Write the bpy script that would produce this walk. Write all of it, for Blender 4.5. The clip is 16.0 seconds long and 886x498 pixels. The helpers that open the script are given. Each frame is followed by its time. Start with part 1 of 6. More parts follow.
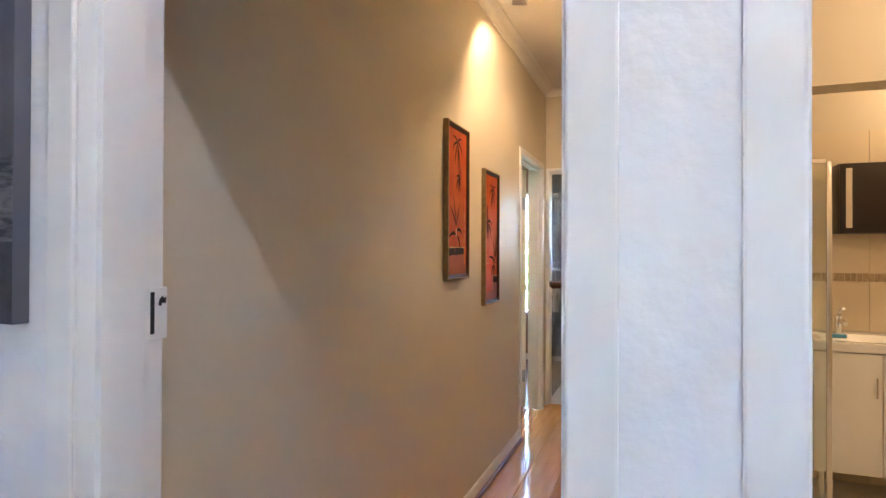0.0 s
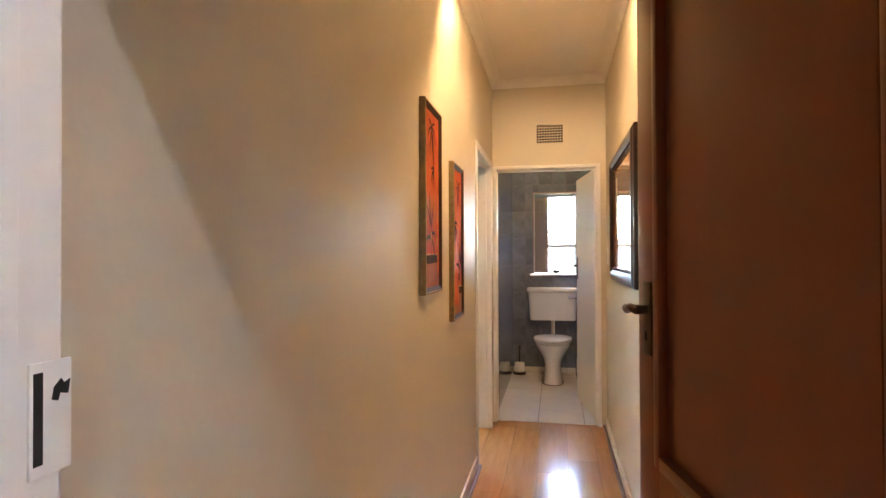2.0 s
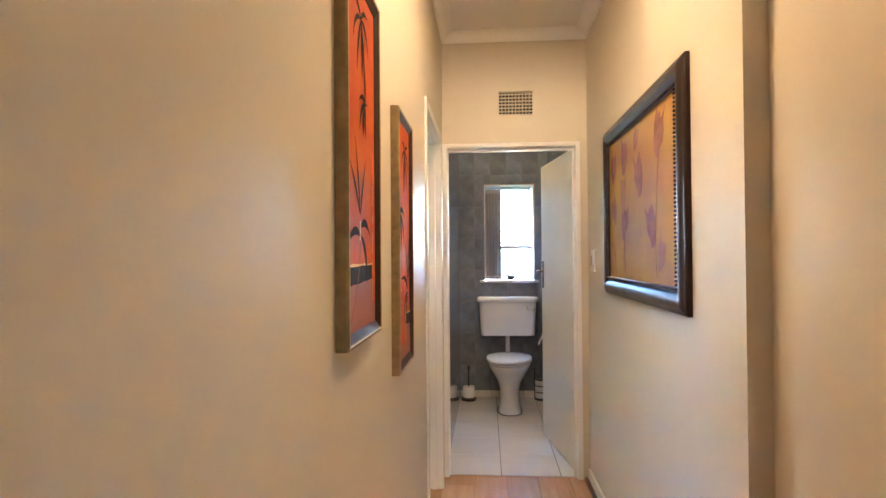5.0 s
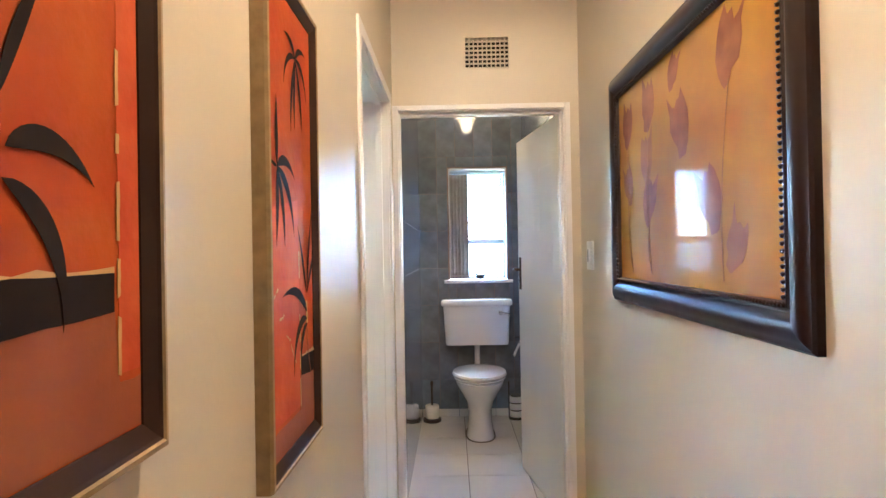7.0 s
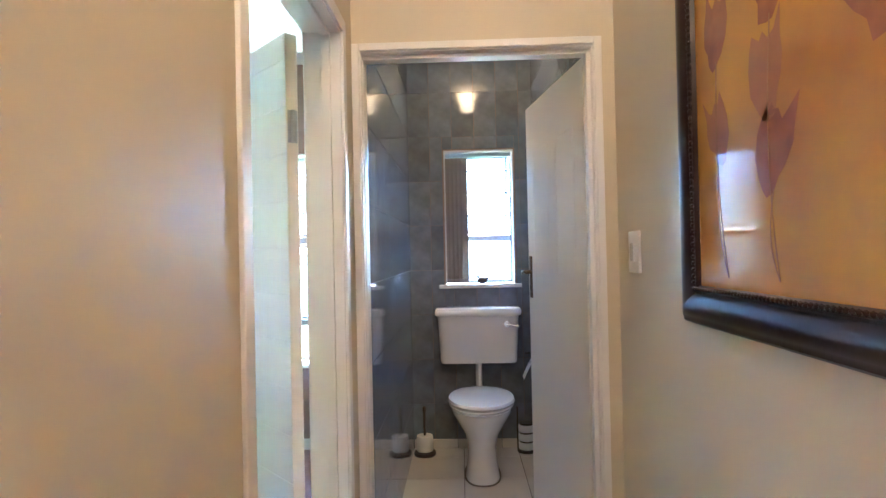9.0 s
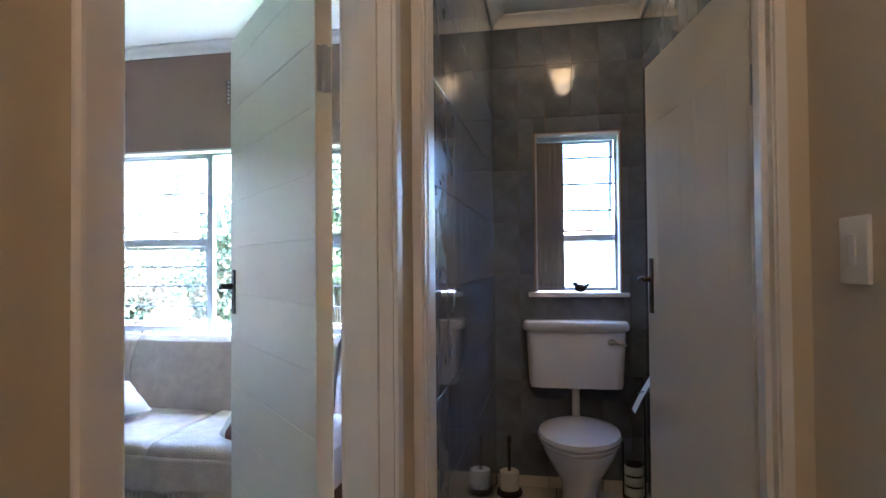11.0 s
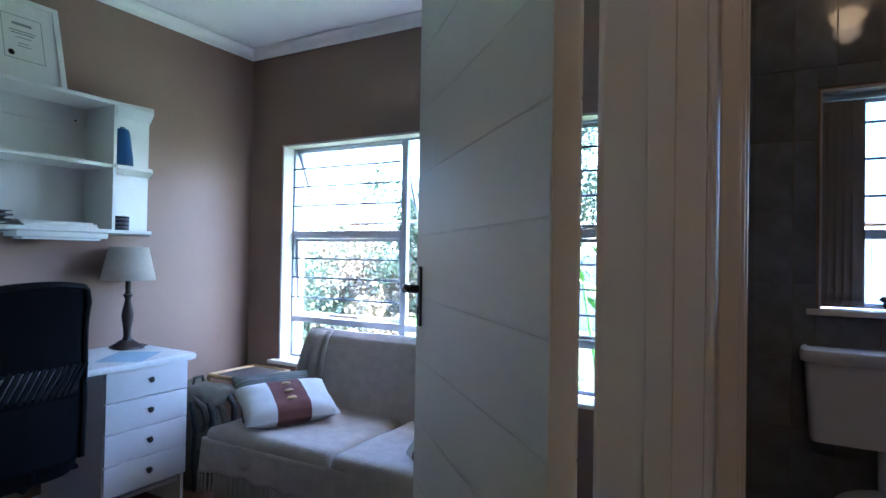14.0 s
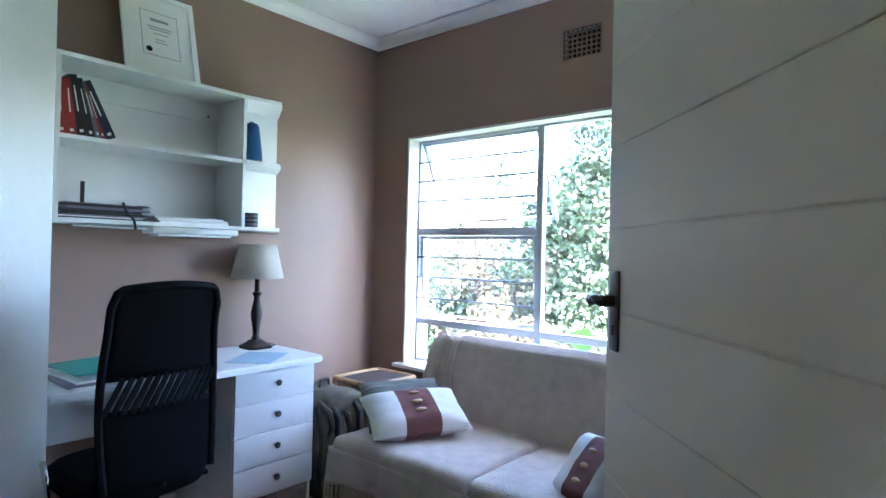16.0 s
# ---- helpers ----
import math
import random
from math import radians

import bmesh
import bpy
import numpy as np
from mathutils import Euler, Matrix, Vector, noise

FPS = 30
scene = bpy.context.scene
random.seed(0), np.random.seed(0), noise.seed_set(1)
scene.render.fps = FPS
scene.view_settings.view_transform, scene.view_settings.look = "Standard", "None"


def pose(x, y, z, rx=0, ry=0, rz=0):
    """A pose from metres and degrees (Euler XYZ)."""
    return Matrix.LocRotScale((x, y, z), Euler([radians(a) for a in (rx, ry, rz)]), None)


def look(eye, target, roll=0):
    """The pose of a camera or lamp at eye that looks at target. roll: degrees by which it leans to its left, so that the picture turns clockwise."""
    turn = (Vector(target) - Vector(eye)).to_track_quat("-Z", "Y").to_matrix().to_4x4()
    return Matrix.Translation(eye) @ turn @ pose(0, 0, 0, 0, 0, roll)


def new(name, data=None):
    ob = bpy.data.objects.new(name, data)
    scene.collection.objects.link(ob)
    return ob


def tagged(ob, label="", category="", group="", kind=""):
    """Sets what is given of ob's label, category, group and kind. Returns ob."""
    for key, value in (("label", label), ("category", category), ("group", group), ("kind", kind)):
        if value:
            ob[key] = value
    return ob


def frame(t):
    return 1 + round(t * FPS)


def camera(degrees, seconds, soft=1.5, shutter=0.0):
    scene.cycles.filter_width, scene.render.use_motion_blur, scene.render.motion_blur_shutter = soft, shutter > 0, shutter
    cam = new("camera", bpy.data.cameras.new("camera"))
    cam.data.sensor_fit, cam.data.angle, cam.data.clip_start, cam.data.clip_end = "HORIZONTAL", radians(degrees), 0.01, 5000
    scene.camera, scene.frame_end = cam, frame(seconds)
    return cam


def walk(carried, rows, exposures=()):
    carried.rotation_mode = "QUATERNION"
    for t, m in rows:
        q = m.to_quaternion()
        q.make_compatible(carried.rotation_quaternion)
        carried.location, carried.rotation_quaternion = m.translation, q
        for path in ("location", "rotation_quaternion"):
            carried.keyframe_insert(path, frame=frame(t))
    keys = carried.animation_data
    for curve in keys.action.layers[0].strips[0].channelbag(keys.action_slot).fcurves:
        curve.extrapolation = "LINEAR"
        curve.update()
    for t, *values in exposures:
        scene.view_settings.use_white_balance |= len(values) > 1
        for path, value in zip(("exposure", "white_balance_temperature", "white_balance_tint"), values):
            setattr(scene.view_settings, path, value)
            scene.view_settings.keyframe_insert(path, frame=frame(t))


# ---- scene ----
cam = camera(75.0, 16.0)
PATH = [
    (0, (0.196, 0.296, 1.315), (-0.506, 2.166, 1.328), 0.2),
    (0.5, (0.099, 0.376, 1.315), (-0.538, 2.272, 1.332), -0.0),
    (1, (-0.001, 0.462, 1.323), (-0.546, 2.386, 1.34), -0.2),
    (1.5, (-0.113, 0.574, 1.326), (-0.574, 2.52, 1.346), -0.2),
    (2, (-0.233, 0.677, 1.337), (-0.618, 2.639, 1.359), -0.2),
    (2.5, (-0.301, 0.772, 1.325), (-0.627, 2.746, 1.347), -0.3),
    (3, (-0.364, 0.935, 1.326), (-0.646, 2.915, 1.352), -0.4),
    (3.5, (-0.41, 1.106, 1.334), (-0.651, 3.091, 1.359), -0.4),
    (4, (-0.448, 1.311, 1.339), (-0.657, 3.3, 1.367), -0.4),
    (4.2, (-0.465, 1.4, 1.348), (-0.662, 3.39, 1.376), -0.4),
    (6.5, (-0.465, 2.4, 1.361), (-0.527, 4.399, 1.377), -0.8),
    (7, (-0.459, 2.591, 1.351), (-0.492, 4.591, 1.364), -1.0),
    (7.5, (-0.411, 2.81, 1.36), (-0.433, 4.81, 1.376), -1.0),
    (8, (-0.375, 2.998, 1.354), (-0.397, 4.997, 1.368), -1.2),
    (8.2, (-0.371, 3.081, 1.35), (-0.395, 5.081, 1.364), -1.2),
    (10.5, (-0.396, 3.83, 1.314), (-0.663, 5.812, 1.35), -0.9),
    (11, (-0.406, 3.956, 1.316), (-0.77, 5.922, 1.354), -0.5),
    (11.5, (-0.434, 4.061, 1.318), (-0.887, 6.009, 1.353), -0.2),
    (12, (-0.463, 4.16, 1.323), (-1.004, 6.085, 1.353), -0.0),
    (12.5, (-0.497, 4.252, 1.324), (-1.143, 6.145, 1.349), 0.2),
    (13, (-0.535, 4.322, 1.314), (-1.292, 6.173, 1.344), 0.5),
    (13.5, (-0.597, 4.388, 1.325), (-1.466, 6.189, 1.345), 0.7),
    (14, (-0.678, 4.47, 1.316), (-1.656, 6.214, 1.341), 1.0),
    (14.5, (-0.748, 4.527, 1.322), (-1.822, 6.214, 1.339), 1.1),
    (15, (-0.81, 4.569, 1.319), (-1.967, 6.2, 1.338), 1.2),
    (15.5, (-0.885, 4.609, 1.317), (-2.121, 6.181, 1.335), 1.5),
    (16, (-0.967, 4.667, 1.316), (-2.26, 6.193, 1.328), 1.3),
]
walk(cam, [(t, look(eye, target, roll)) for t, eye, target, roll in PATH],
     exposures=[(0.0, 7.2, 5750, 14), (1.0, 7.45, 6150, 17), (2.0, 7.45, 6550, 18), (3.5, 7.6, 6050, 16), (4.2, 7.65, 5800, 14), (6.3, 7.75, 5050, 11), (8.2, 7.65, 4900, 11), (10.3, 6.75, 5300, 16), (11.5, 5.7, 5000, 18), (12.5, 5.3, 4850, 19), (13.5, 4.85, 4850, 19), (14.5, 4.6, 5000, 19), (15.0, 4.5, 5050, 19), (15.5, 4.75, 5150, 19), (16.0, 5.2, 5250, 19)])


# world, sun and lamps
def lamp(name, kind, m, energy, colour, **more):
    data = bpy.data.lights.new(name, kind)
    data.energy, data.color = energy, colour
    for key, value in more.items():
        if key == "size":
            data.shadow_soft_size = value
        elif key == "spot":
            data.spot_size, data.spot_blend = radians(value), 0.35
        elif key == "angle":
            data.angle = radians(value)
    ob = new(name, data)
    ob.matrix_world = m
    return ob


WARM, COOL = (1.0, 0.66, 0.33), (0.74, 0.83, 1.0)
world = bpy.data.worlds.new("sky")
scene.world = world
world.use_nodes = True
sky = world.node_tree.nodes.new("ShaderNodeTexSky")
sky.sky_type, sky.sun_disc = "NISHITA", False
sky.sun_elevation, sky.sun_rotation = radians(57), radians(78)
sky.dust_density = 1.6
back = world.node_tree.nodes["Background"]
back.inputs["Strength"].default_value = 0.15
world.node_tree.links.new(sky.outputs[0], back.inputs[0])
lamp("sun", "SUN", look((9.78, 2.08, 15.4), (0, 0, 0)), 4.0, (1.0, 0.95, 0.86), angle=0.5)
lamp("corridor_spot_left", "SPOT", look((-0.50, 3.30, 2.64), (-0.72, 3.86, 1.64)), 0.65, WARM, size=0.03, spot=136)
lamp("corridor_spot_right", "SPOT", look((-0.10, 3.30, 2.64), (0.10, 3.60, 1.64)), 0.96, WARM, size=0.03, spot=156)
lamp("toilet_globe_lamp", "POINT", pose(-0.30, 6.40, 2.60), 0.035, WARM, size=0.06)
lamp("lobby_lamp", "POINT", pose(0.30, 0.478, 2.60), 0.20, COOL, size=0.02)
lamp("bathroom_lamp", "POINT", pose(1.5, 2.1, 2.5), 0.22, WARM, size=0.08)
# Added fill for the wall behind the bulkhead; no fixture stands there.
lamp("basin_fill", "POINT", pose(1.75, 3.75, 2.35), 0.13, WARM, size=0.08)


# materials
def material(name, colour, rough=0.6, metal=0.0, vary=0.08, scale=6.0, bump=0.0, bump_scale=120.0, coat=0.0, stretch=(1, 1, 1), second=None, spread=(0.25, 0.75), each=0.0):
    m = bpy.data.materials.new(name)
    m.use_nodes = True
    t = m.node_tree
    n, link = t.nodes, t.links.new
    p = n["Principled BSDF"]
    p.inputs["Roughness"].default_value, p.inputs["Metallic"].default_value = rough, metal
    p.inputs["Coat Weight"].default_value, p.inputs["Coat Roughness"].default_value = coat, 0.04
    co = n.new("ShaderNodeTexCoord")
    mp = n.new("ShaderNodeMapping")
    mp.inputs["Scale"].default_value = stretch
    link(co.outputs["Object"], mp.inputs[0])
    big, ramp = n.new("ShaderNodeTexNoise"), n.new("ShaderNodeValToRGB")
    big.inputs["Scale"].default_value, big.inputs["Detail"].default_value = scale, 6
    link(mp.outputs[0], big.inputs["Vector"])
    link(big.outputs[0], ramp.inputs[0])
    c = Vector(colour)
    dark, light = (second, colour) if second else (c * (1 - vary), c * (1 + vary * 0.6))
    ramp.color_ramp.elements[0].position, ramp.color_ramp.elements[1].position = spread
    ramp.color_ramp.elements[0].color, ramp.color_ramp.elements[1].color = (*dark, 1), (*light, 1)
    out = ramp.outputs[0]
    if each:
        info, hue, span = n.new("ShaderNodeObjectInfo"), n.new("ShaderNodeHueSaturation"), n.new("ShaderNodeMapRange")
        span.inputs["To Min"].default_value, span.inputs["To Max"].default_value = 1 - each, 1 + each
        link(info.outputs["Random"], span.inputs[0])
        link(span.outputs[0], hue.inputs["Value"])
        link(out, hue.inputs["Color"])
        out = hue.outputs[0]
    link(out, p.inputs["Base Color"])
    rr = n.new("ShaderNodeMapRange")
    rr.inputs["To Min"].default_value, rr.inputs["To Max"].default_value = max(rough - 0.06, 0.02), min(rough + 0.08, 1)
    link(big.outputs[0], rr.inputs[0])
    link(rr.outputs[0], p.inputs["Roughness"])
    if bump:
        fine, b = n.new("ShaderNodeTexNoise"), n.new("ShaderNodeBump")
        fine.inputs["Scale"].default_value, fine.inputs["Detail"].default_value = bump_scale, 4
        b.inputs["Strength"].default_value, b.inputs["Distance"].default_value = bump, 0.004
        link(mp.outputs[0], fine.inputs["Vector"])
        link(fine.outputs[0], b.inputs["Height"])
        link(b.outputs[0], p.inputs["Normal"])
    return m


CREAM = material("cream_wall_paint", (0.62, 0.555, 0.435), 0.42, vary=0.04, scale=2.5, bump=0.12, bump_scale=60)
TAUPE = material("taupe_wall_paint", (0.275, 0.175, 0.128), 0.55, vary=0.05, scale=2.0, bump=0.12, bump_scale=70)
PLASTER = material("white_rough_plaster", (0.80, 0.80, 0.82), 0.6, vary=0.03, scale=4, bump=1.0, bump_scale=22)
WHITE = material("white_gloss_paint", (0.80, 0.79, 0.78), 0.40, vary=0.03, scale=3, spread=(0, 1), bump=0.05, bump_scale=40)
DOOR_WHITE = material("white_door_enamel", (0.86, 0.825, 0.735), 0.34, vary=0.05, scale=3, spread=(0, 1), bump=0.06, bump_scale=45, stretch=(1, 1, 0.3))
CEILING = material("white_ceiling_paint", (0.80, 0.78, 0.74), 0.7, vary=0.04, scale=3, bump=0.15, bump_scale=90)
CORNICE = material("white_cornice_gypsum", (0.82, 0.80, 0.76), 0.5, vary=0.03, scale=5)
LAMINATE = material("oak_laminate", (0.60, 0.31, 0.12), 0.18, second=(0.48, 0.225, 0.078), scale=4, stretch=(7, 0.7, 1), each=0.13, bump=0.03, bump_scale=30, coat=0.5)
PARQUET = material("red_brown_wood_floor", (0.25, 0.095, 0.045), 0.3, second=(0.13, 0.05, 0.025), scale=5, stretch=(9, 0.8, 1), each=0.15)
GREY_TILE = material("blue_grey_glazed_tile", (0.215, 0.235, 0.270), 0.06, second=(0.135, 0.147, 0.172), scale=9, stretch=(1, 1, 0.35), each=0.16, spread=(0.3, 0.7))
GROUT = material("grey_grout", (0.30, 0.29, 0.29), 0.85, vary=0.1, scale=20)
FLOOR_TILE = material("cream_floor_tile", (0.72, 0.67, 0.60), 0.16, vary=0.05, scale=4, each=0.03)
FLOOR_GROUT = material("brown_floor_grout", (0.16, 0.13, 0.11), 0.9, vary=0.1, scale=20)
MAHOGANY = material("varnished_mahogany", (0.225, 0.048, 0.009), 0.30, second=(0.17, 0.034, 0.007), scale=3, stretch=(4, 4, 0.4), spread=(0.1, 0.9))
MAHOGANY.node_tree.nodes["Principled BSDF"].inputs["Specular IOR Level"].default_value = 0.3
PORCELAIN = material("white_porcelain", (0.80, 0.80, 0.80), 0.08, vary=0.01, coat=0.5)
CHROME = material("chrome", (0.75, 0.75, 0.76), 0.12, 1.0, vary=0.02)
BRASS = material("aged_bronze", (0.11, 0.068, 0.035), 0.38, 1.0, vary=0.25, scale=30)
DARK_METAL = material("dark_antique_metal", (0.06, 0.055, 0.05), 0.38, 0.8, vary=0.2, scale=30)
STEEL_PAINT = material("white_painted_steel", (0.44, 0.47, 0.51), 0.4, vary=0.05, scale=12)
BROWN_TIMBER = material("brown_edge", (0.14, 0.05, 0.02), 0.4, vary=0.2, scale=8)
MELAMINE = material("white_melamine", (0.76, 0.76, 0.74), 0.32, vary=0.03, scale=5)
THROW = material("taupe_fleece_throw", (0.52, 0.44, 0.385), 0.95, vary=0.16, scale=16, bump=1.0, bump_scale=130)


# building blocks
def add_box(bm, x0, x1, y0, y1, z0, z1, m=None, bevel=0.0):
    made = bmesh.ops.create_cube(bm, size=1.0)["verts"]
    for v in made:
        v.co = Vector((x0 + (v.co.x + 0.5) * (x1 - x0), y0 + (v.co.y + 0.5) * (y1 - y0), z0 + (v.co.z + 0.5) * (z1 - z0)))
    if bevel:
        edges = {e for v in made for e in v.link_edges}
        made = bmesh.ops.bevel(bm, geom=list(edges), offset=bevel, segments=2, affect="EDGES", profile=0.6)["verts"]
    if m:
        bmesh.ops.transform(bm, matrix=m, verts=list(made))
    return bm


def box(*a, **k):
    return add_box(bmesh.new(), *a, **k)


def add_lathe(bm, profile, segments=24, m=None):
    """A turned body from rows of (radius, z)."""
    rings = []
    for r, z in profile:
        rings.append([bm.verts.new((r * math.cos(a), r * math.sin(a), z)) for a in (2 * math.pi * i / segments for i in range(segments))])
    for a, b in zip(rings, rings[1:]):
        for i in range(segments):
            bm.faces.new((a[i], a[(i + 1) % segments], b[(i + 1) % segments], b[i]))
    bm.faces.new(rings[0][::-1])
    bm.faces.new(rings[-1])
    if m:
        bmesh.ops.transform(bm, matrix=m, verts=[v for r in rings for v in r])
    return bm


def lathe(profile, segments=24, m=None):
    return add_lathe(bmesh.new(), profile, segments, m)


def add_rod(bm, points, r, sides=10):
    """A round bar along points."""
    points = [Vector(p) for p in points]
    rings, up = [], None
    for i, p in enumerate(points):
        d = (points[min(i + 1, len(points) - 1)] - points[max(i - 1, 0)]).normalized()
        side = d.cross(up if up is not None and abs(d.dot(up)) < 0.95 else (Vector((0, 0, 1)) if abs(d.z) < 0.9 else Vector((1, 0, 0)))).normalized()
        up = side.cross(d)
        k = r[i] if isinstance(r, (list, tuple)) else r
        rings.append([bm.verts.new(p + k * (math.cos(a) * side + math.sin(a) * up)) for a in (2 * math.pi * j / sides for j in range(sides))])
    for a, b in zip(rings, rings[1:]):
        for j in range(sides):
            bm.faces.new((a[j], a[(j + 1) % sides], b[(j + 1) % sides], b[j]))
    bm.faces.new(rings[0][::-1])
    bm.faces.new(rings[-1])
    return bm


def rod(points, r, sides=10):
    return add_rod(bmesh.new(), points, r, sides)


def add_prism(bm, outline, depth, m=None):
    """A flat outline of (x, y) pulled up by depth."""
    low = [bm.verts.new((x, y, 0)) for x, y in outline]
    high = [bm.verts.new((x, y, depth)) for x, y in outline]
    k = len(outline)
    bm.faces.new(low[::-1])
    bm.faces.new(high)
    for i in range(k):
        bm.faces.new((low[i], low[(i + 1) % k], high[(i + 1) % k], high[i]))
    if m:
        bmesh.ops.transform(bm, matrix=m, verts=low + high)
    return bm


def prism(outline, depth, m=None):
    return add_prism(bmesh.new(), outline, depth, m)


def sheet(nu, nv, at):
    """A grid surface; at(u, v) gives the place for u and v from 0 to 1."""
    bm = bmesh.new()
    rows = [[bm.verts.new(at(i / nu, j / nv)) for j in range(nv + 1)] for i in range(nu + 1)]
    for i in range(nu):
        for j in range(nv):
            bm.faces.new((rows[i][j], rows[i + 1][j], rows[i + 1][j + 1], rows[i][j + 1]))
    return bm


def mesh_of(name, bm, mats, smooth=False):
    bmesh.ops.recalc_face_normals(bm, faces=bm.faces)
    data = bpy.data.meshes.new(name)
    bm.to_mesh(data)
    bm.free()
    for one in mats if isinstance(mats, (list, tuple)) else [mats]:
        data.materials.append(one)
    if smooth:
        data.shade_smooth()
        data.set_sharp_from_angle(angle=radians(38))
    return data


def part(name, bm, mat, parent, label="", smooth=True, m=None):
    ob = new(name, mesh_of(name, bm, mat, smooth))
    ob.parent = parent
    if m:
        ob.matrix_basis = m
    return tagged(ob, label)


def thing(name, m, label, category, group=""):
    ob = new(name)
    ob.empty_display_size = 0.1
    ob.matrix_basis = m
    return tagged(ob, label, category, group)


def single(name, bm, mat, label, category, m=None, group="", smooth=True):
    ob = new(name, mesh_of(name, bm, mat, smooth))
    if m:
        ob.matrix_basis = m
    return tagged(ob, label, category, group)


def structure(name, bm, mat, label, category, smooth=False):
    return tagged(new(name, mesh_of(name, bm, mat, smooth)), label, category, kind="structure")


def wall(name, x, y, z, holes, faces, rest, label):
    """A solid wall over the ranges x, y, z with holes (along0, along1, z0, z1) right through it; faces: material by side ('-x', '+y' ...)."""
    along = 0 if x[1] - x[0] > y[1] - y[0] else 1
    a, b = (x, y) if along == 0 else (y, x)
    cuts_a = sorted({a[0], a[1], *(h[0] for h in holes), *(h[1] for h in holes)})
    cuts_z = sorted({z[0], z[1], *(h[2] for h in holes), *(h[3] for h in holes)})
    na, nz = len(cuts_a) - 1, len(cuts_z) - 1

    def solid(i, j):
        if not (0 <= i < na and 0 <= j < nz):
            return False
        ca, cz = (cuts_a[i] + cuts_a[i + 1]) / 2, (cuts_z[j] + cuts_z[j + 1]) / 2
        return not any(h[0] < ca < h[1] and h[2] < cz < h[3] for h in holes)

    bm, sides, seen = bmesh.new(), list(faces), {}

    def v(p, q, r):
        key = (round(p, 4), round(q, 4), round(r, 4))
        if key not in seen:
            seen[key] = bm.verts.new((p, q, r) if along == 0 else (q, p, r))
        return seen[key]

    def face(corners, side):
        f = bm.faces.new([v(*c) for c in corners])
        f.material_index = sides.index(side) + 1 if side in faces else 0

    near, far = ("-y", "+y") if along == 0 else ("-x", "+x")
    for i in range(na):
        for j in range(nz):
            if not solid(i, j):
                continue
            a0, a1, z0, z1 = cuts_a[i], cuts_a[i + 1], cuts_z[j], cuts_z[j + 1]
            face([(a0, b[0], z0), (a1, b[0], z0), (a1, b[0], z1), (a0, b[0], z1)], near)
            face([(a0, b[1], z0), (a1, b[1], z0), (a1, b[1], z1), (a0, b[1], z1)], far)
            for di, dj, c in ((-1, 0, [(a0, b[0], z0), (a0, b[1], z0), (a0, b[1], z1), (a0, b[0], z1)]), (1, 0, [(a1, b[0], z0), (a1, b[1], z0), (a1, b[1], z1), (a1, b[0], z1)]),
                              (0, -1, [(a0, b[0], z0), (a1, b[0], z0), (a1, b[1], z0), (a0, b[1], z0)]), (0, 1, [(a0, b[0], z1), (a1, b[0], z1), (a1, b[1], z1), (a0, b[1], z1)])):
                if not solid(i + di, j + dj):
                    face(c, "end")
    return structure(name, bm, [rest, *faces.values()], label, "wall")


# the shell: corridor, toilet, study, lobby and bathroom
TOP = 2.74          # ceilings
LEFT, RIGHT = -0.735, 0.15
END, BACK = 5.33, 7.37
FRONT = 0.93        # lobby face of the wall with the brown door
STUDY_X = -3.875

# The study side is unseen and cream too, to bounce light onto the door.
wall("wall_corridor_left", (LEFT - 0.108, LEFT), (1.09, 5.45), (0, TOP), [(4.343, 5.15, 0, 2.04)], {"+x": CREAM, "-x": CREAM}, CREAM, "cream painted plaster wall between corridor and study")
wall("wall_corridor_right_far", (RIGHT, 0.27), (3.19, 5.33), (0, TOP), [], {}, CREAM, "cream painted plaster wall of the corridor")
wall("wall_corridor_right_near", (0.21, 0.27), (1.09, 3.19), (0, TOP), [], {}, CREAM, "cream painted recessed corridor wall behind the brown door")
wall("wall_corridor_end", (LEFT, 0.27), (END, 5.45), (0, TOP), [(-0.712, 0.085, 0, 2.04), (-0.385, -0.175, 2.225, 2.372)], {"-y": CREAM, "+y": GROUT}, CREAM, "cream painted end wall over the toilet door")
wall("wall_lobby", (-2.2, 2.35), (FRONT, 1.09), (0, TOP), [(-0.655, 0.106, 0, 2.05), (0.315, 1.10, 0, 2.05)], {"-y": PLASTER, "+y": CREAM}, PLASTER, "white rough plaster wall with two door openings")
wall("wall_toilet_left", (-0.843, LEFT), (5.45, BACK), (0, TOP), [], {"-x": TAUPE}, GROUT, "grey grouted wall behind the toilet tiles")
wall("wall_toilet_right", (0.13, 0.27), (5.45, BACK), (0, TOP), [], {}, GROUT, "grey grouted wall behind the toilet tiles")
wall("wall_outer", (-4.1, 0.27), (BACK, 7.60), (-0.3, 2.95), [(-3.575, -1.10, 0.585, 2.055), (-0.485, -0.008, 1.12, 2.045), (-2.46, -2.248, 2.337, 2.492)], {"-y": TAUPE, "+y": PLASTER}, PLASTER, "outer wall with study and toilet windows")
wall("wall_study_left", (-4.1, STUDY_X), (2.85, BACK), (-0.3, 2.95), [], {"+x": TAUPE}, PLASTER, "taupe painted study wall behind desk and shelves")
# Unseen and paler than the taupe walls, to throw light onto the door.
wall("wall_study_near", (STUDY_X, -0.843), (2.85, 3.0), (0, TOP), [], {"+y": CREAM}, PLASTER, "unseen study wall made cream to bounce light")
wall("wall_bathroom_far", (0.27, 2.35), (4.25, 4.40), (0, TOP), [], {"-y": CREAM}, CREAM, "cream tiled bathroom wall")
wall("wall_bathroom_right", (2.35, 2.5), (-2.2, 4.40), (0, TOP), [], {"-x": CREAM}, PLASTER, "cream bathroom side wall")
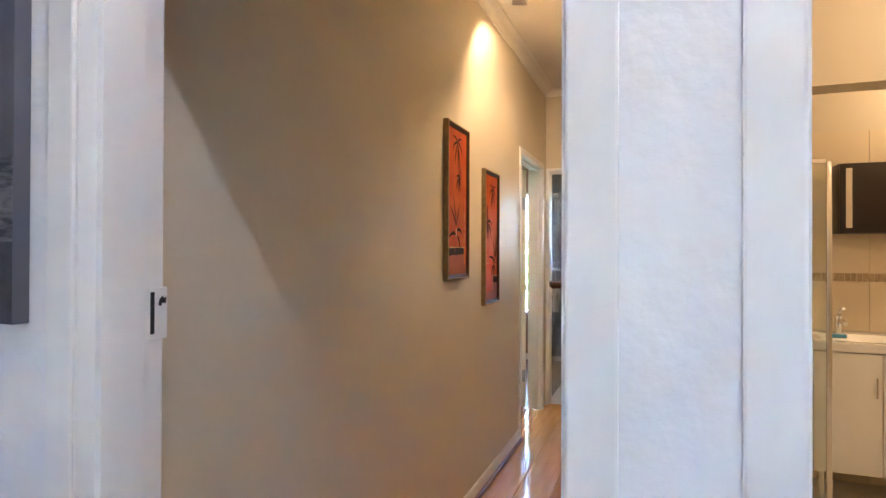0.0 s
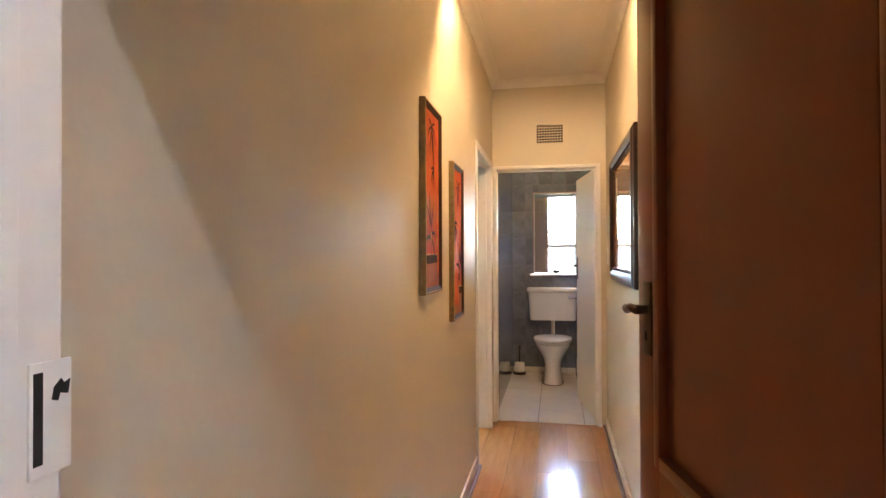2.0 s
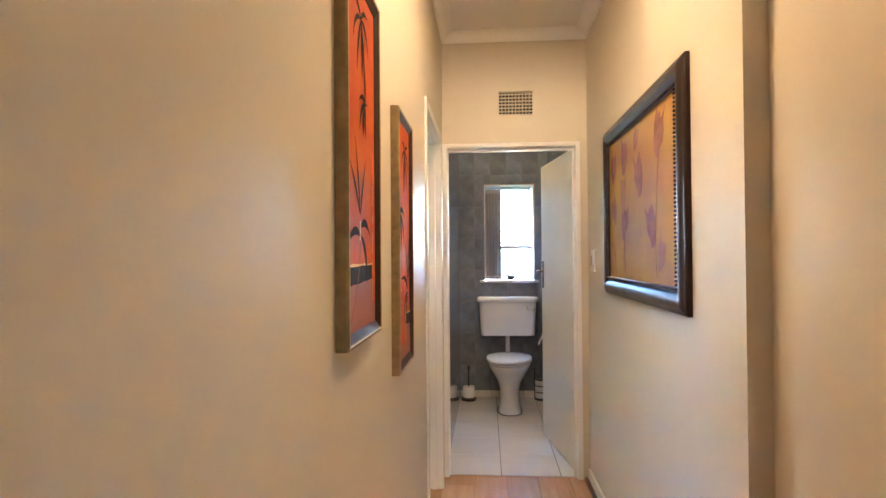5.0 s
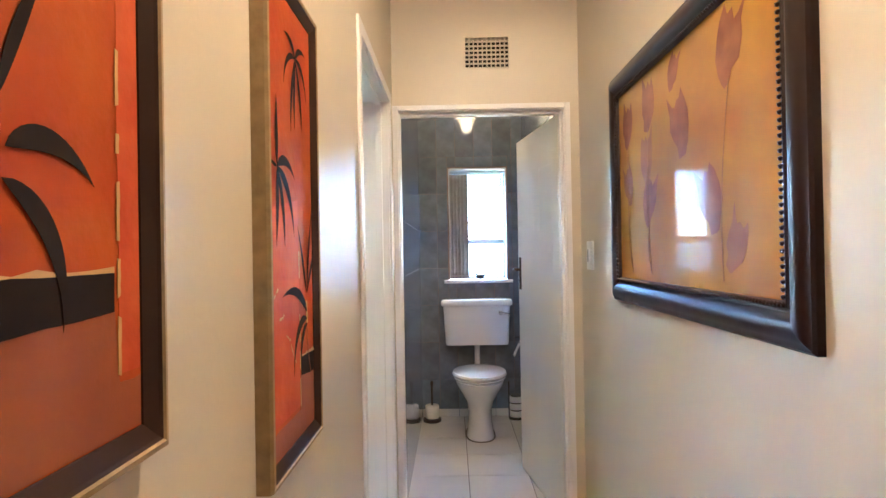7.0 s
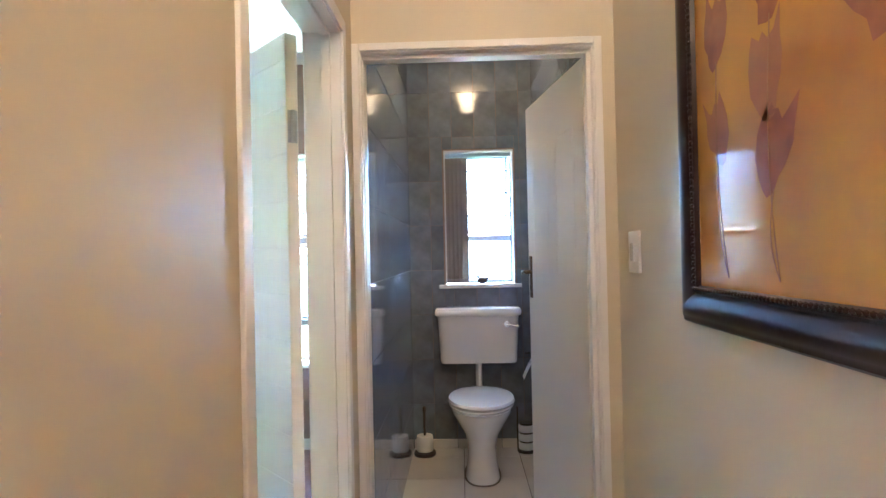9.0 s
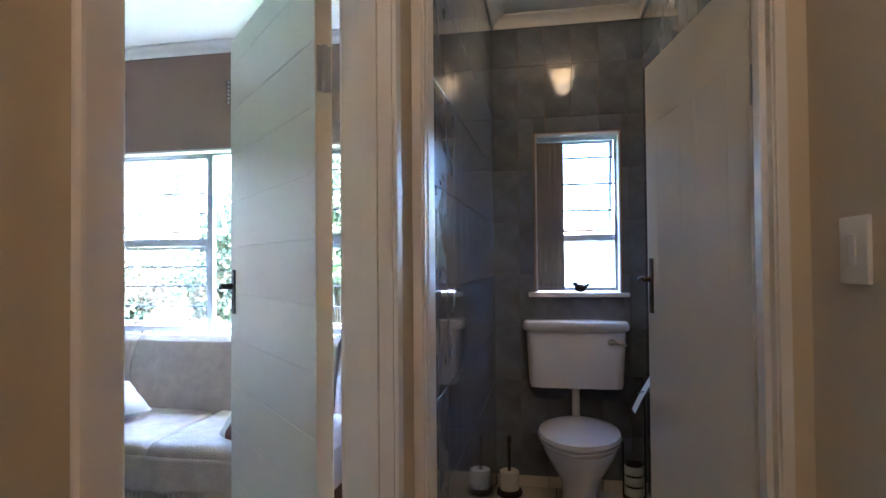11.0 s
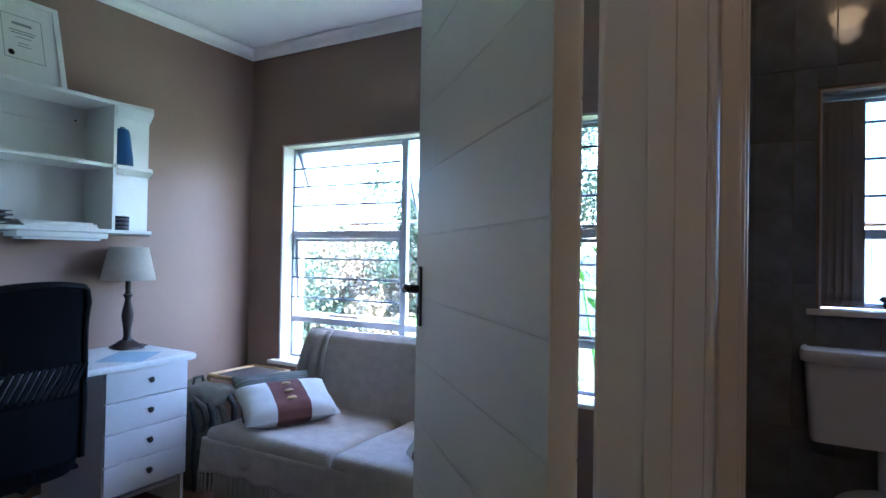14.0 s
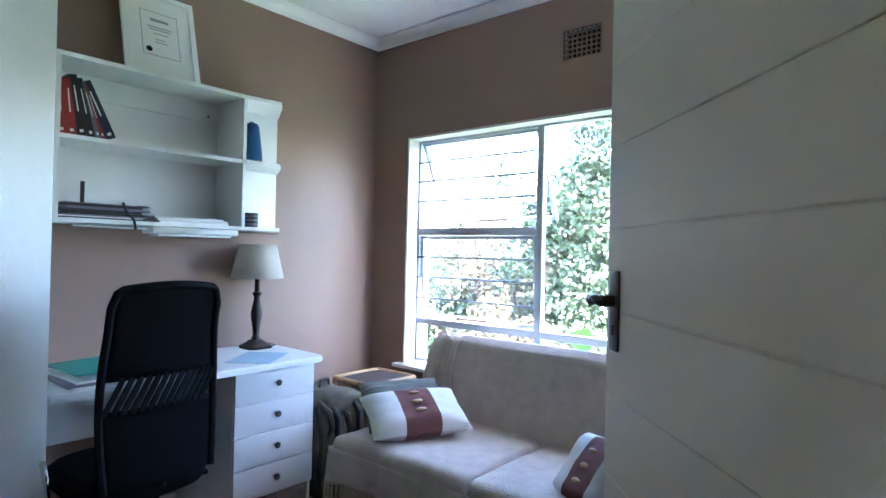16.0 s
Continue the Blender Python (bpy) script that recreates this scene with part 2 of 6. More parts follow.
wall("wall_lobby_left", (-2.35, -2.2), (-2.2, 2.85), (0, TOP), [], {}, PLASTER, "white lobby side wall")
# The opening is unseen, added to let daylight into the lobby.
wall("wall_lobby_rear", (-2.2, 2.35), (-2.35, -2.2), (0, TOP), [(1.45, 1.75, 1.35, 1.85)], {}, PLASTER, "white lobby rear wall")
structure("ceiling", box(-4.1, 2.5, -2.35, 7.35, TOP, TOP + 0.15), CEILING, "white painted ceiling over all rooms", "ceiling")
structure("roof", box(-4.3, 2.7, -2.5, 7.75, 2.97, 3.12), PLASTER, "flat roof slab with eaves", "roof")

structure("floor_corridor", box(LEFT - 0.108, 0.27, 0.93, 5.37, -0.12, -0.012), FLOOR_GROUT, "dark underlay below the laminate boards", "floor")
structure("floor_toilet", box(-0.843, 0.27, 5.37, BACK, -0.12, -0.006), FLOOR_GROUT, "brown grout bed of the toilet floor", "floor")
structure("floor_study", box(-4.1, LEFT - 0.108, 2.85, BACK, -0.12, -0.012), FLOOR_GROUT, "dark bed below the study boards", "floor")
structure("floor_lobby", box(-2.35, 2.5, -2.35, 0.93, -0.12, 0), FLOOR_TILE, "cream tiled lobby floor", "floor")
structure("floor_bathroom", box(0.27, 2.5, 0.93, 4.4, -0.12, 0), FLOOR_TILE, "cream tiled bathroom floor", "floor")
structure("ground", box(-90, 90, -90, 90, -0.5, -0.3), material("garden_lawn", (0.075, 0.10, 0.04), 0.95, second=(0.045, 0.06, 0.025), scale=3, bump=0.8, bump_scale=40), "sunlit garden lawn outside the windows", "ground")


# cornices, skirtings, frames
def cornice(name, a, b, inward, label="white coved gypsum cornice"):
    """A coved strip under the ceiling from a to b on a wall whose room side is inward."""
    a, b, n = Vector((*a, TOP)), Vector((*b, TOP)), Vector((*inward, 0))
    outline = [(0, 0), (0, -0.062), (0.008, -0.062), (0.010, -0.052)]
    outline += [(0.010 + 0.05 * (1 - math.cos(t)), -0.052 + 0.042 * math.sin(t)) for t in (radians(15 * i) for i in range(1, 7))]
    outline += [(0.062, -0.008), (0.072, -0.008), (0.072, 0)]
    bm = bmesh.new()
    ends = [[bm.verts.new(p + n * u + Vector((0, 0, v - 0.001))) for u, v in outline] for p in (a, b)]
    for i in range(len(outline)):
        j = (i + 1) % len(outline)
        bm.faces.new((ends[0][i], ends[0][j], ends[1][j], ends[1][i]))
    bm.faces.new(ends[0][::-1])
    bm.faces.new(ends[1])
    return structure(name, bm, CORNICE, label, "cornice", smooth=True)


cornice("trim_corridor_left", (LEFT, 1.09), (LEFT, END), (1, 0))
cornice("trim_corridor_right", (RIGHT, 3.19), (RIGHT, END), (-1, 0))
cornice("trim_corridor_right_near", (0.21, 1.09), (0.21, 3.19), (-1, 0))
cornice("trim_corridor_end", (LEFT, END), (RIGHT, END), (0, -1))
cornice("trim_toilet_back", (-0.725, BACK - 0.010), (0.12, BACK - 0.010), (0, -1))
cornice("trim_toilet_left", (-0.725, 5.45), (-0.725, BACK), (1, 0))
cornice("trim_toilet_right", (0.12, 5.45), (0.12, BACK), (-1, 0))
cornice("trim_study_left", (STUDY_X, 3.0), (STUDY_X, BACK), (1, 0))
cornice("trim_study_back", (STUDY_X, BACK), (-0.843, BACK), (0, -1))


def skirting(name, x0, x1, y0, y1, side):
    bm = box(x0, x1, y0, y1, 0, 0.075, bevel=0.004)
    structure(name, bm, WHITE, "white painted timber skirting board", "skirting")
    r = 0.012
    if side == "x":
        xx = x1 + r if side and x0 < 0 else x0 - r
        structure(name + "_bead", rod([(xx, y0, r), (xx, y1, r)], r, 8), BROWN_TIMBER, "brown quarter bead along the skirting", "skirting", smooth=True)


skirting("baseboard_corridor_left", LEFT, LEFT + 0.014, 1.10, 4.30, "x")
skirting("baseboard_corridor_right", RIGHT - 0.014, RIGHT, 3.19, 5.31, "x")
skirting("baseboard_corridor_right_near", 0.196, 0.21, 1.10, 3.19, "x")
skirting("baseboard_study_left", STUDY_X, STUDY_X + 0.014, 3.0, BACK, "")
skirting("baseboard_study_back", STUDY_X + 0.014, -0.843, BACK - 0.014, BACK, "")


def door_frame(name, m, width, depth, label, face=0.04, high=2.03, back=0.012, stops=(0.014, 0.014)):
    """A pressed steel frame: clear width along x, wall depth along y from 0, with a rebate towards +y."""
    bm = bmesh.new()
    for x0, x1, z0, z1 in ((-face, 0.004, 0, high + face), (width - 0.004, width + face, 0, high + face), (0.004, width - 0.004, high - 0.004, high + face)):
        add_box(bm, x0, x1, -back, 0.0, z0, z1, bevel=0.004)
        add_box(bm, x0, x1, depth, depth + back, z0, z1, bevel=0.004)
    for x0, x1, z0, z1 in ((0.0, 0.008, 0, high), (width - 0.008, width, 0, high), (0.008, width - 0.008, high - 0.008, high)):
        add_box(bm, x0, x1, 0.0, depth, z0, z1)
    add_box(bm, 0.008, 0.008 + stops[0], 0.03, depth - 0.05, 0, high - 0.008, bevel=0.0008)
    add_box(bm, width - 0.008 - stops[1], width - 0.008, 0.03, depth - 0.05, 0, high - 0.008, bevel=0.0008)
    add_box(bm, 0.008 + stops[0], width - 0.008 - stops[1], 0.03, depth - 0.05, high - 0.022, high - 0.008, bevel=0.003)
    ob = structure(name, bm, WHITE, label, "door frame")
    ob.matrix_basis = m
    return ob


door_frame("door_frame_toilet", pose(-0.712, END, 0), 0.797, 0.12, "white gloss steel frame of the toilet door", face=0.022, stops=(0.003, 0.014))
door_frame("door_frame_study", pose(LEFT, 4.343, 0, 0, 0, 90), 0.807, 0.108, "white gloss steel frame of the study door", back=0.010)
door_frame("door_frame_lobby", pose(-0.65, FRONT, 0), 0.754, 0.16, "white gloss steel frame of the brown door", face=0.052, back=0.008, stops=(0.014, 0.003))
door_frame("door_frame_bathroom", pose(0.323, FRONT, 0), 0.77, 0.16, "white gloss steel frame of the bathroom door", face=0.052, back=0.008, stops=(0.003, 0.014))


def lever_handle(parent, m, metal, long_plate=0.18, drop=0.0):
    """A backplate with a lever; the plate lies in x-z, y points out of the door, the lever runs along +x."""
    plate = part("handle_plate", box(-0.02, 0.02, 0, 0.006, -long_plate * 0.62, long_plate * 0.38, bevel=0.004), metal, parent, "dark metal backplate", m=m)
    bm = rod([(0, 0.004, 0), (0, 0.028, 0)], 0.010, 12)
    add_rod(bm, [(-0.006, 0.027, -0.003), (0.006, 0.030, 0.001), (0.020, 0.031, 0.004), (0.034, 0.030, 0.001), (0.048, 0.028, -0.004), (0.060, 0.027, -0.002)], [0.007, 0.009, 0.0075, 0.007, 0.009, 0.0085], 10)
    part("lever", bm, metal, plate, "curved lever handle")
    part("keyhole", box(-0.004, 0.004, 0.006, 0.0075, -long_plate * 0.42, -long_plate * 0.30), HOLE_SHADE, plate)
    return plate


# Near-black colour that stands in for the shade inside holes and slots.
HOLE_SHADE = material("hole_shade_black", (0.012, 0.011, 0.010), 0.9, vary=0.1)


# brown panelled door, ajar into the corridor
def panelled_door(name, m, width, high, label):
    door = thing(name, m, label, "door")
    t, st = 0.04, 0.105
    bm = bmesh.new()
    hs = 0.16
    rails = ((0.005, 0.22), (0.80, 0.93), (high - 0.12, high))
    for x0, x1 in ((0, hs), (width - st, width)):
        add_box(bm, x0, x1, 0, t, 0.005, high, bevel=0.002)
    for z0, z1 in rails:
        add_box(bm, hs, width - st, 0.0005, t - 0.0005, z0, z1)
    part("door_leaf_frame", bm, MAHOGANY, door)
    for x0, x1 in ((hs, width - st),):
        for z0, z1 in ((0.22, 0.80), (0.93, high - 0.12)):
            bm = bmesh.new()
            add_box(bm, x0 + 0.002, x1 - 0.002, 0.013, t - 0.013, z0 + 0.002, z1 - 0.002)
            k = 0.045
            add_box(bm, x0 + k, x1 - k, 0.0115, t - 0.0115, z0 + k, z1 - k)
            part("door_panel", bm, MAHOGANY, door, "raised panel")
            bm = bmesh.new()
            for y0, y1 in ((-0.008, 0.014), (t - 0.014, t + 0.008)):
                for a0, a1, c0, c1 in ((x0 - 0.006, x0 + 0.02, z0 - 0.006, z1 + 0.006), (x1 - 0.02, x1 + 0.006, z0 - 0.006, z1 + 0.006), (x0 + 0.018, x1 - 0.018, z0 - 0.006, z0 + 0.02), (x0 + 0.018, x1 - 0.018, z1 - 0.02, z1 + 0.006)):
                    add_box(bm, a0, a1, y0, y1, c0, c1, bevel=0.006)
            part("moulding", bm, MAHOGANY, door, "rounded panel moulding")
    for y, turn in ((t, 0), (0, 180)):
        lever_handle(door, pose(width - 0.060, y, 1.224) @ Matrix.Diagonal((1, -1 if turn else 1, 1, 1)), BRASS, 0.148)
    for z in (0.25, 1.78):
        part("hinge", rod([(-0.004, -0.004, z), (-0.004, -0.004, z + 0.09)], 0.007, 8), BRASS, door, "dull bronze butt hinge")
    return door


def heading(a, b):
    return math.degrees(math.atan2(b[1] - a[1], b[0] - a[0]))


panelled_door("brown_door", pose(0.107, 1.110, 0.003, 0, 0, heading((0.107, 1.110), (-0.063, 1.958))) @ Matrix.Translation((0, -0.04, 0)), 0.863, 2.015, "dark varnished mahogany panelled door standing ajar in the corridor")


# white doors with horizontal grooves
def grooved_door(name, m, width, high, label, metal, panelled=False, plate=0.20):
    """Hinge at x = 0, free edge at x = width; both faces are lined with boards, or flat with two upper panels, that leave fine grooves."""
    door = thing(name, m, label, "door")
    t, gap = 0.04, 0.0008
    part("door_core", box(0.001, width - 0.001, 0.0018, t - 0.0018, 0.006, high - 0.001), DOOR_WHITE, door, smooth=False)
    cuts = [0.005] + [1.36 + 0.144 * k for k in range(-9, 5)] + [high]
    for y0, y1 in ((0.0, 0.0050), (t - 0.0050, t)):
        if panelled:
            z0, z1, xs = 1.235, 1.80, (0.115, 0.325, 0.44, 0.655)
            bm = bmesh.new()
            for a in ((0, width, 0.005, z0), (0, width, z1, high), (0, xs[0], z0, z1), (xs[1], xs[2], z0, z1), (xs[3], width, z0, z1)):
                add_box(bm, a[0], a[1], y0, y1, a[2], a[3])
            part("door_face", bm, DOOR_WHITE, door, smooth=False)
            for a, b in (xs[:2], xs[2:]):
                part("door_panel", box(a + 0.0022, b - 0.0022, y0, y1, z0 + 0.0022, z1 - 0.0022, bevel=0.001), DOOR_WHITE, door, smooth=False)
            continue
        for a, b in zip(cuts, cuts[1:]):
            part("door_board", box(0, width, y0, y1, a + gap * (a > 0.01), b - gap * (b < high), bevel=0.0024), DOOR_WHITE, door, smooth=False)
    for y, flip in ((t, 1), (0, -1)):
        lever_handle(door, pose(width - 0.045, y, 1.235) @ Matrix.Diagonal((1, flip, 1, 1)), metal, plate)
    for z in (0.22, 1.68):
        bm = rod([(-0.006, t * 0.5, z), (-0.006, t * 0.5, z + 0.10)], 0.007, 8)
        add_box(bm, -0.002, 0.0, 0.004, t - 0.004, z, z + 0.10)
        part("hinge", bm, STEEL_PAINT, door, "painted steel butt hinge")
    return door


W1 = 0.735
A = (-0.900, 5.124)
grooved_door("study_door", pose(A[0] + 0.0, A[1], 0.004, 0, 0, heading(A, (-1.41, 5.65))) @ Matrix.Translation((0, -0.04, 0)), W1, 2.018, "white enamelled study door with horizontal grooves, half open", DARK_METAL, plate=0.138)
H = (0.082, 5.462)
grooved_door("toilet_door", pose(H[0], H[1], 0.004, 0, 0, heading(H, (-0.038, 6.223))) @ Matrix.Translation((0, -0.03, 0)), 0.765, 2.025, "white enamelled toilet door with two grooved panels, wide open", BRASS, panelled=True)


# steel windows
REVEAL = material("pale_reveal_paint", (0.58, 0.53, 0.50), 0.5, vary=0.04, scale=4)
GLASS = bpy.data.materials.new("window_glass")
GLASS.use_nodes = True
nt = GLASS.node_tree
for n in list(nt.nodes):
    nt.nodes.remove(n)
o_, mix_, tr_, gl_ = (nt.nodes.new("ShaderNode" + k) for k in ("OutputMaterial", "MixShader", "BsdfTransparent", "BsdfGlossy"))
gl_.inputs["Roughness"].default_value = 0.01
tr_.inputs["Color"].default_value = (0.93, 0.96, 0.95, 1)
mix_.inputs[0].default_value = 0.06
nt.links.new(tr_.outputs[0], mix_.inputs[1])
nt.links.new(gl_.outputs[0], mix_.inputs[2])
nt.links.new(mix_.outputs[0], o_.inputs[0])


# Darker tint added to dim the daylight entering the toilet.
OBSCURED = GLASS.copy()
OBSCURED.name = "dimming_obscured_glass"
for n in OBSCURED.node_tree.nodes:
    if n.type == "BSDF_TRANSPARENT":
        n.inputs["Color"].default_value = (0.58, 0.64, 0.70, 1)
    elif n.type == "BSDF_GLOSSY":
        n.inputs["Roughness"].default_value = 0.25


FROSTED = OBSCURED.copy()
FROSTED.name = "frosted_glass"
ft = FROSTED.node_tree
soft_, blend_ = ft.nodes.new("ShaderNodeBsdfTranslucent"), ft.nodes.new("ShaderNodeMixShader")
soft_.inputs["Color"].default_value = (0.72, 0.76, 0.78, 1)
blend_.inputs[0].default_value = 0.55
clear_ = next(n for n in ft.nodes if n.type == "BSDF_TRANSPARENT")
first_ = next(n for n in ft.nodes if n.type == "MIX_SHADER" and n != blend_)
ft.links.new(clear_.outputs[0], blend_.inputs[1])
ft.links.new(soft_.outputs[0], blend_.inputs[2])
ft.links.new(blend_.outputs[0], first_.inputs[1])


def pane(parent, x0, x1, z0, z1, y, name="pane", m=None, mat=None):
    ob = part(name, box(x0, x1, y, y + 0.004, z0, z1), mat or GLASS, parent, "obscured glass pane" if mat else "clear glass pane", smooth=False, m=m)
    ob.visible_shadow = False
    return ob


def steel(bm, x0, x1, y, z0, z1, deep=0.03):
    return add_box(bm, x0, x1, y, y + deep, z0, z1, bevel=0.003)


# Darkened so the thin bars stand out against the bright sky.
BAR = material("darkened_bar_paint", (0.22, 0.24, 0.27), 0.5, vary=0.1, scale=12)


def casement(parent, x0, x1, z0, z1, y, tilt, mat=None):
    """A top-hung sash that opens outwards by tilt degrees."""
    m = Matrix.Translation((0, y, z1)) @ pose(0, 0, 0, tilt, 0, 0)
    h, k = z1 - z0, 0.022
    bm = bmesh.new()
    for a in ((x0, x0 + k, -h, 0), (x1 - k, x1, -h, 0), (x0 + k, x1 - k, -h, -h + k), (x0 + k, x1 - k, -k, 0)):
        add_box(bm, a[0], a[1], 0, 0.022, a[2], a[3], bevel=0.002)
    sash = part("sash", bm, STEEL_PAINT, parent, "top-hung steel sash pushed open" if tilt else "steel sash", m=m)
    pane(sash, x0 + k, x1 - k, -h + k, -k, 0.009, mat=mat)
    bm = rod([((x0 + x1) / 2 - 0.12, -0.012, -h + 0.012), ((x0 + x1) / 2 + 0.10, -0.016, -h + 0.014)], 0.005, 8)
    add_rod(bm, [((x0 + x1) / 2 - 0.12, -0.02, -h + 0.012), ((x0 + x1) / 2 - 0.12, 0.01, -h + 0.012)], 0.008, 8)
    part("stay_bar", bm, BRASS, sash, "metal window stay")


def study_window():
    w = tagged(new("window_study"), "white painted steel window with burglar bars and an open sash", "window", kind="structure")
    y, x0, x1, z0, z1 = BACK + 0.10, -3.575, -1.10, 0.600, 2.055
    m1, m2, tz, bz = -2.640, -2.03, 1.450, 0.868
    bm = bmesh.new()
    k = 0.024
    steel(bm, x0, x0 + k, y, z0, z1), steel(bm, x1 - k, x1, y, z0, z1)
    steel(bm, x0 + k, x1 - k, y, z0, z0 + k), steel(bm, x0 + k, x1 - k, y, z1 - k, z1)
    steel(bm, m1 - 0.021, m1 + 0.021, y - 0.004, z0 + k, z1 - k, 0.036), steel(bm, m2 - 0.021, m2 + 0.021, y - 0.004, z0 + k, z1 - k, 0.036)
    for a, b in ((x0 + k, m1 - 0.021), (m2 + 0.021, x1 - k)):
        steel(bm, a, b, y - 0.003, tz - 0.026, tz + 0.022, 0.034)
        steel(bm, a, b, y - 0.003, bz - 0.022, bz + 0.02, 0.034)
    steel(bm, m1 + 0.021, m2 - 0.021, y - 0.003, bz - 0.022, bz + 0.02, 0.034)
    part("window_frame", bm, STEEL_PAINT, w, "white painted steel frame")
    for a, b, tilt in ((x0 + k, m1 - 0.021, 24), (m2 + 0.021, x1 - k, 0)):
        casement(w, a + 0.002, b - 0.002, tz + 0.024, z1 - k - 0.002, y + 0.012, tilt)
        casement(w, a + 0.002, b - 0.002, bz + 0.022, tz - 0.028, y + 0.012, 3 if tilt else 0)
        pane(w, a, b, z0 + k, bz - 0.022, y + 0.012)
        for z in (1.90, 1.775, 1.645, 1.285, 1.155, 1.02):
            part("burglar_bar", rod([(a, y - 0.012, z), (b, y - 0.012, z)], 0.0065, 8), BAR, w, "slim white burglar bar")
    pane(w, m1 + 0.021, m2 - 0.021, bz + 0.02, z1 - k, y + 0.012)
    pane(w, m1 + 0.021, m2 - 0.021, z0 + k, bz - 0.022, y + 0.012)
    part("window_sill", box(x0 - 0.05, x1 + 0.05, BACK - 0.055, y, 0.572, 0.596, bevel=0.004), WHITE, w, "white tiled inner sill")
    bm = bmesh.new()
    for a in ((x0 - 0.002, x0 + 0.010, 0.598, z1), (x1 - 0.010, x1 + 0.002, 0.598, z1)):
        add_box(bm, a[0], a[1], BACK + 0.003, y, a[2], a[3])
    add_box(bm, x0 + 0.010, x1 - 0.010, BACK + 0.003, y, z1 - 0.012, z1 + 0.002)
    part("reveal", bm, REVEAL, w, "pale painted window reveal")


study_window()


def toilet_window():
    w = tagged(new("window_toilet"), "small white steel window with burglar bars", "window", kind="structure")
    y, x0, x1, z0, z1 = BACK + 0.10, -0.485, -0.008, 1.125, 2.045
    k, tz = 0.022, 1.44
    bm = bmesh.new()
    steel(bm, x0, x0 + k, y, z0, z1), steel(bm, x1 - k, x1, y, z0, z1)
    steel(bm, x0 + k, x1 - k, y, z0, z0 + k), steel(bm, x0 + k, x1 - k, y, z1 - k, z1)
    steel(bm, x0 + k, x1 - k, y - 0.003, tz - 0.02, tz + 0.02, 0.034)
    part("window_frame", bm, STEEL_PAINT, w, "white painted steel frame")
    casement(w, x0 + k + 0.002, x1 - k - 0.002, tz + 0.022, z1 - k - 0.002, y + 0.012, 14, OBSCURED)
    pane(w, x0 + k, x1 - k, z0 + k, tz - 0.02, y + 0.012, mat=FROSTED)
    for z in (1.912, 1.757, 1.60):
        part("burglar_bar", rod([(x0 + k, y - 0.012, z), (x1 - k, y - 0.012, z)], 0.0065, 8), BAR, w, "slim white burglar bar")
    part("window_sill", box(x0 - 0.045, x1 + 0.04, BACK - 0.045, y, 1.098, 1.122, bevel=0.003), WHITE, w, "white glazed sill")
    bm = bmesh.new()
    for a in ((x0 - 0.001, x0 + 0.008, 1.123, z1), (x1 - 0.008, x1 + 0.001, 1.123, z1)):
        add_box(bm, a[0], a[1], BACK - 0.012, y, a[2], a[3])
    add_box(bm, x0 + 0.008, x1 - 0.008, BACK - 0.012, y, z1 - 0.010, z1 + 0.001)
    part("reveal", bm, REVEAL, w, "pale painted window reveal")


toilet_window()


def air_vent(name, m, wide, high, nx, nz, mat, label):
    """A cast grille: a frame and a mesh of ribs over a black sheet painted as the hollow's shade; x across, z up, y
    into the wall.
    """
    v = thing(name, m, label, "air vent")
    bm = bmesh.new()
    px, pz = wide / nx, high / nz
    for i in range(nx + 1):
        add_box(bm, i * px - 0.0026, i * px + 0.0026, -0.004, 0.008, 0, high)
    for j in range(nz + 1):
        for i in range(nx):
            add_box(bm, i * px + 0.0026, (i + 1) * px - 0.0026, -0.004, 0.008, j * pz - 0.0026, j * pz + 0.0026)
    part("grille", bm, mat, v, smooth=False)
    part("vent_back", box(0, wide, 0.04, 0.05, 0, high), HOLE_SHADE, v, "vent hollow, its shade painted on a black sheet", smooth=False)
    return v


air_vent("air_vent", pose(-0.385, END, 2.2255), 0.21, 0.146, 10, 7, CREAM, "cream square-holed air vent above the toilet door")
air_vent("air_vent", pose(-2.46, BACK, 2.337), 0.212, 0.155, 8, 6, TAUPE, "taupe painted square-holed air vent above the study window")


# pictures in the corridor
def framed_art(name, m, wide, high, profile, frame_mat, art_mat, label, lip=0.012):
    """A picture lying in x-z with its back at y = 0 and its front towards +y; profile: rows of (inset from the outer edge, height)."""
    pic = thing(name, m, label, "picture")
    bm = bmesh.new()
    corners = [((q, h, q), (wide - q, h, q), (wide - q, h, high - q), (q, h, high - q)) for q, h in profile]
    for i in range(4):
        rows = [(bm.verts.new(c[i]), bm.verts.new(c[(i + 1) % 4])) for c in corners]
        for a, b in zip(rows, rows[1:]):
            bm.faces.new((a[0], a[1], b[1], b[0]))
    frame_ob = part("frame", bm, frame_mat, pic, smooth=False)
    k = profile[-1][0]
    canvas = part("canvas", box(k - 0.004, wide - k + 0.004, 0.004, lip, k - 0.004, high - k + 0.004), art_mat, pic, smooth=False)
    return pic, canvas, frame_ob


ORANGE = material("orange_art_paint", (0.52, 0.115, 0.008), 0.6, second=(0.38, 0.048, 0.006), scale=7, spread=(0.35, 0.75), bump=0.25, bump_scale=60)
RED = material("red_art_paint", (0.46, 0.042, 0.012), 0.6, second=(0.62, 0.13, 0.03), scale=12, bump=0.25, bump_scale=60)
RUST = material("rust_art_paint", (0.36, 0.12, 0.045), 0.5, second=(0.25, 0.06, 0.03), scale=7, spread=(0.2, 0.8), bump=0.15, bump_scale=60)
INK = material("black_art_paint", (0.022, 0.014, 0.013), 0.75, vary=0.25, scale=30)
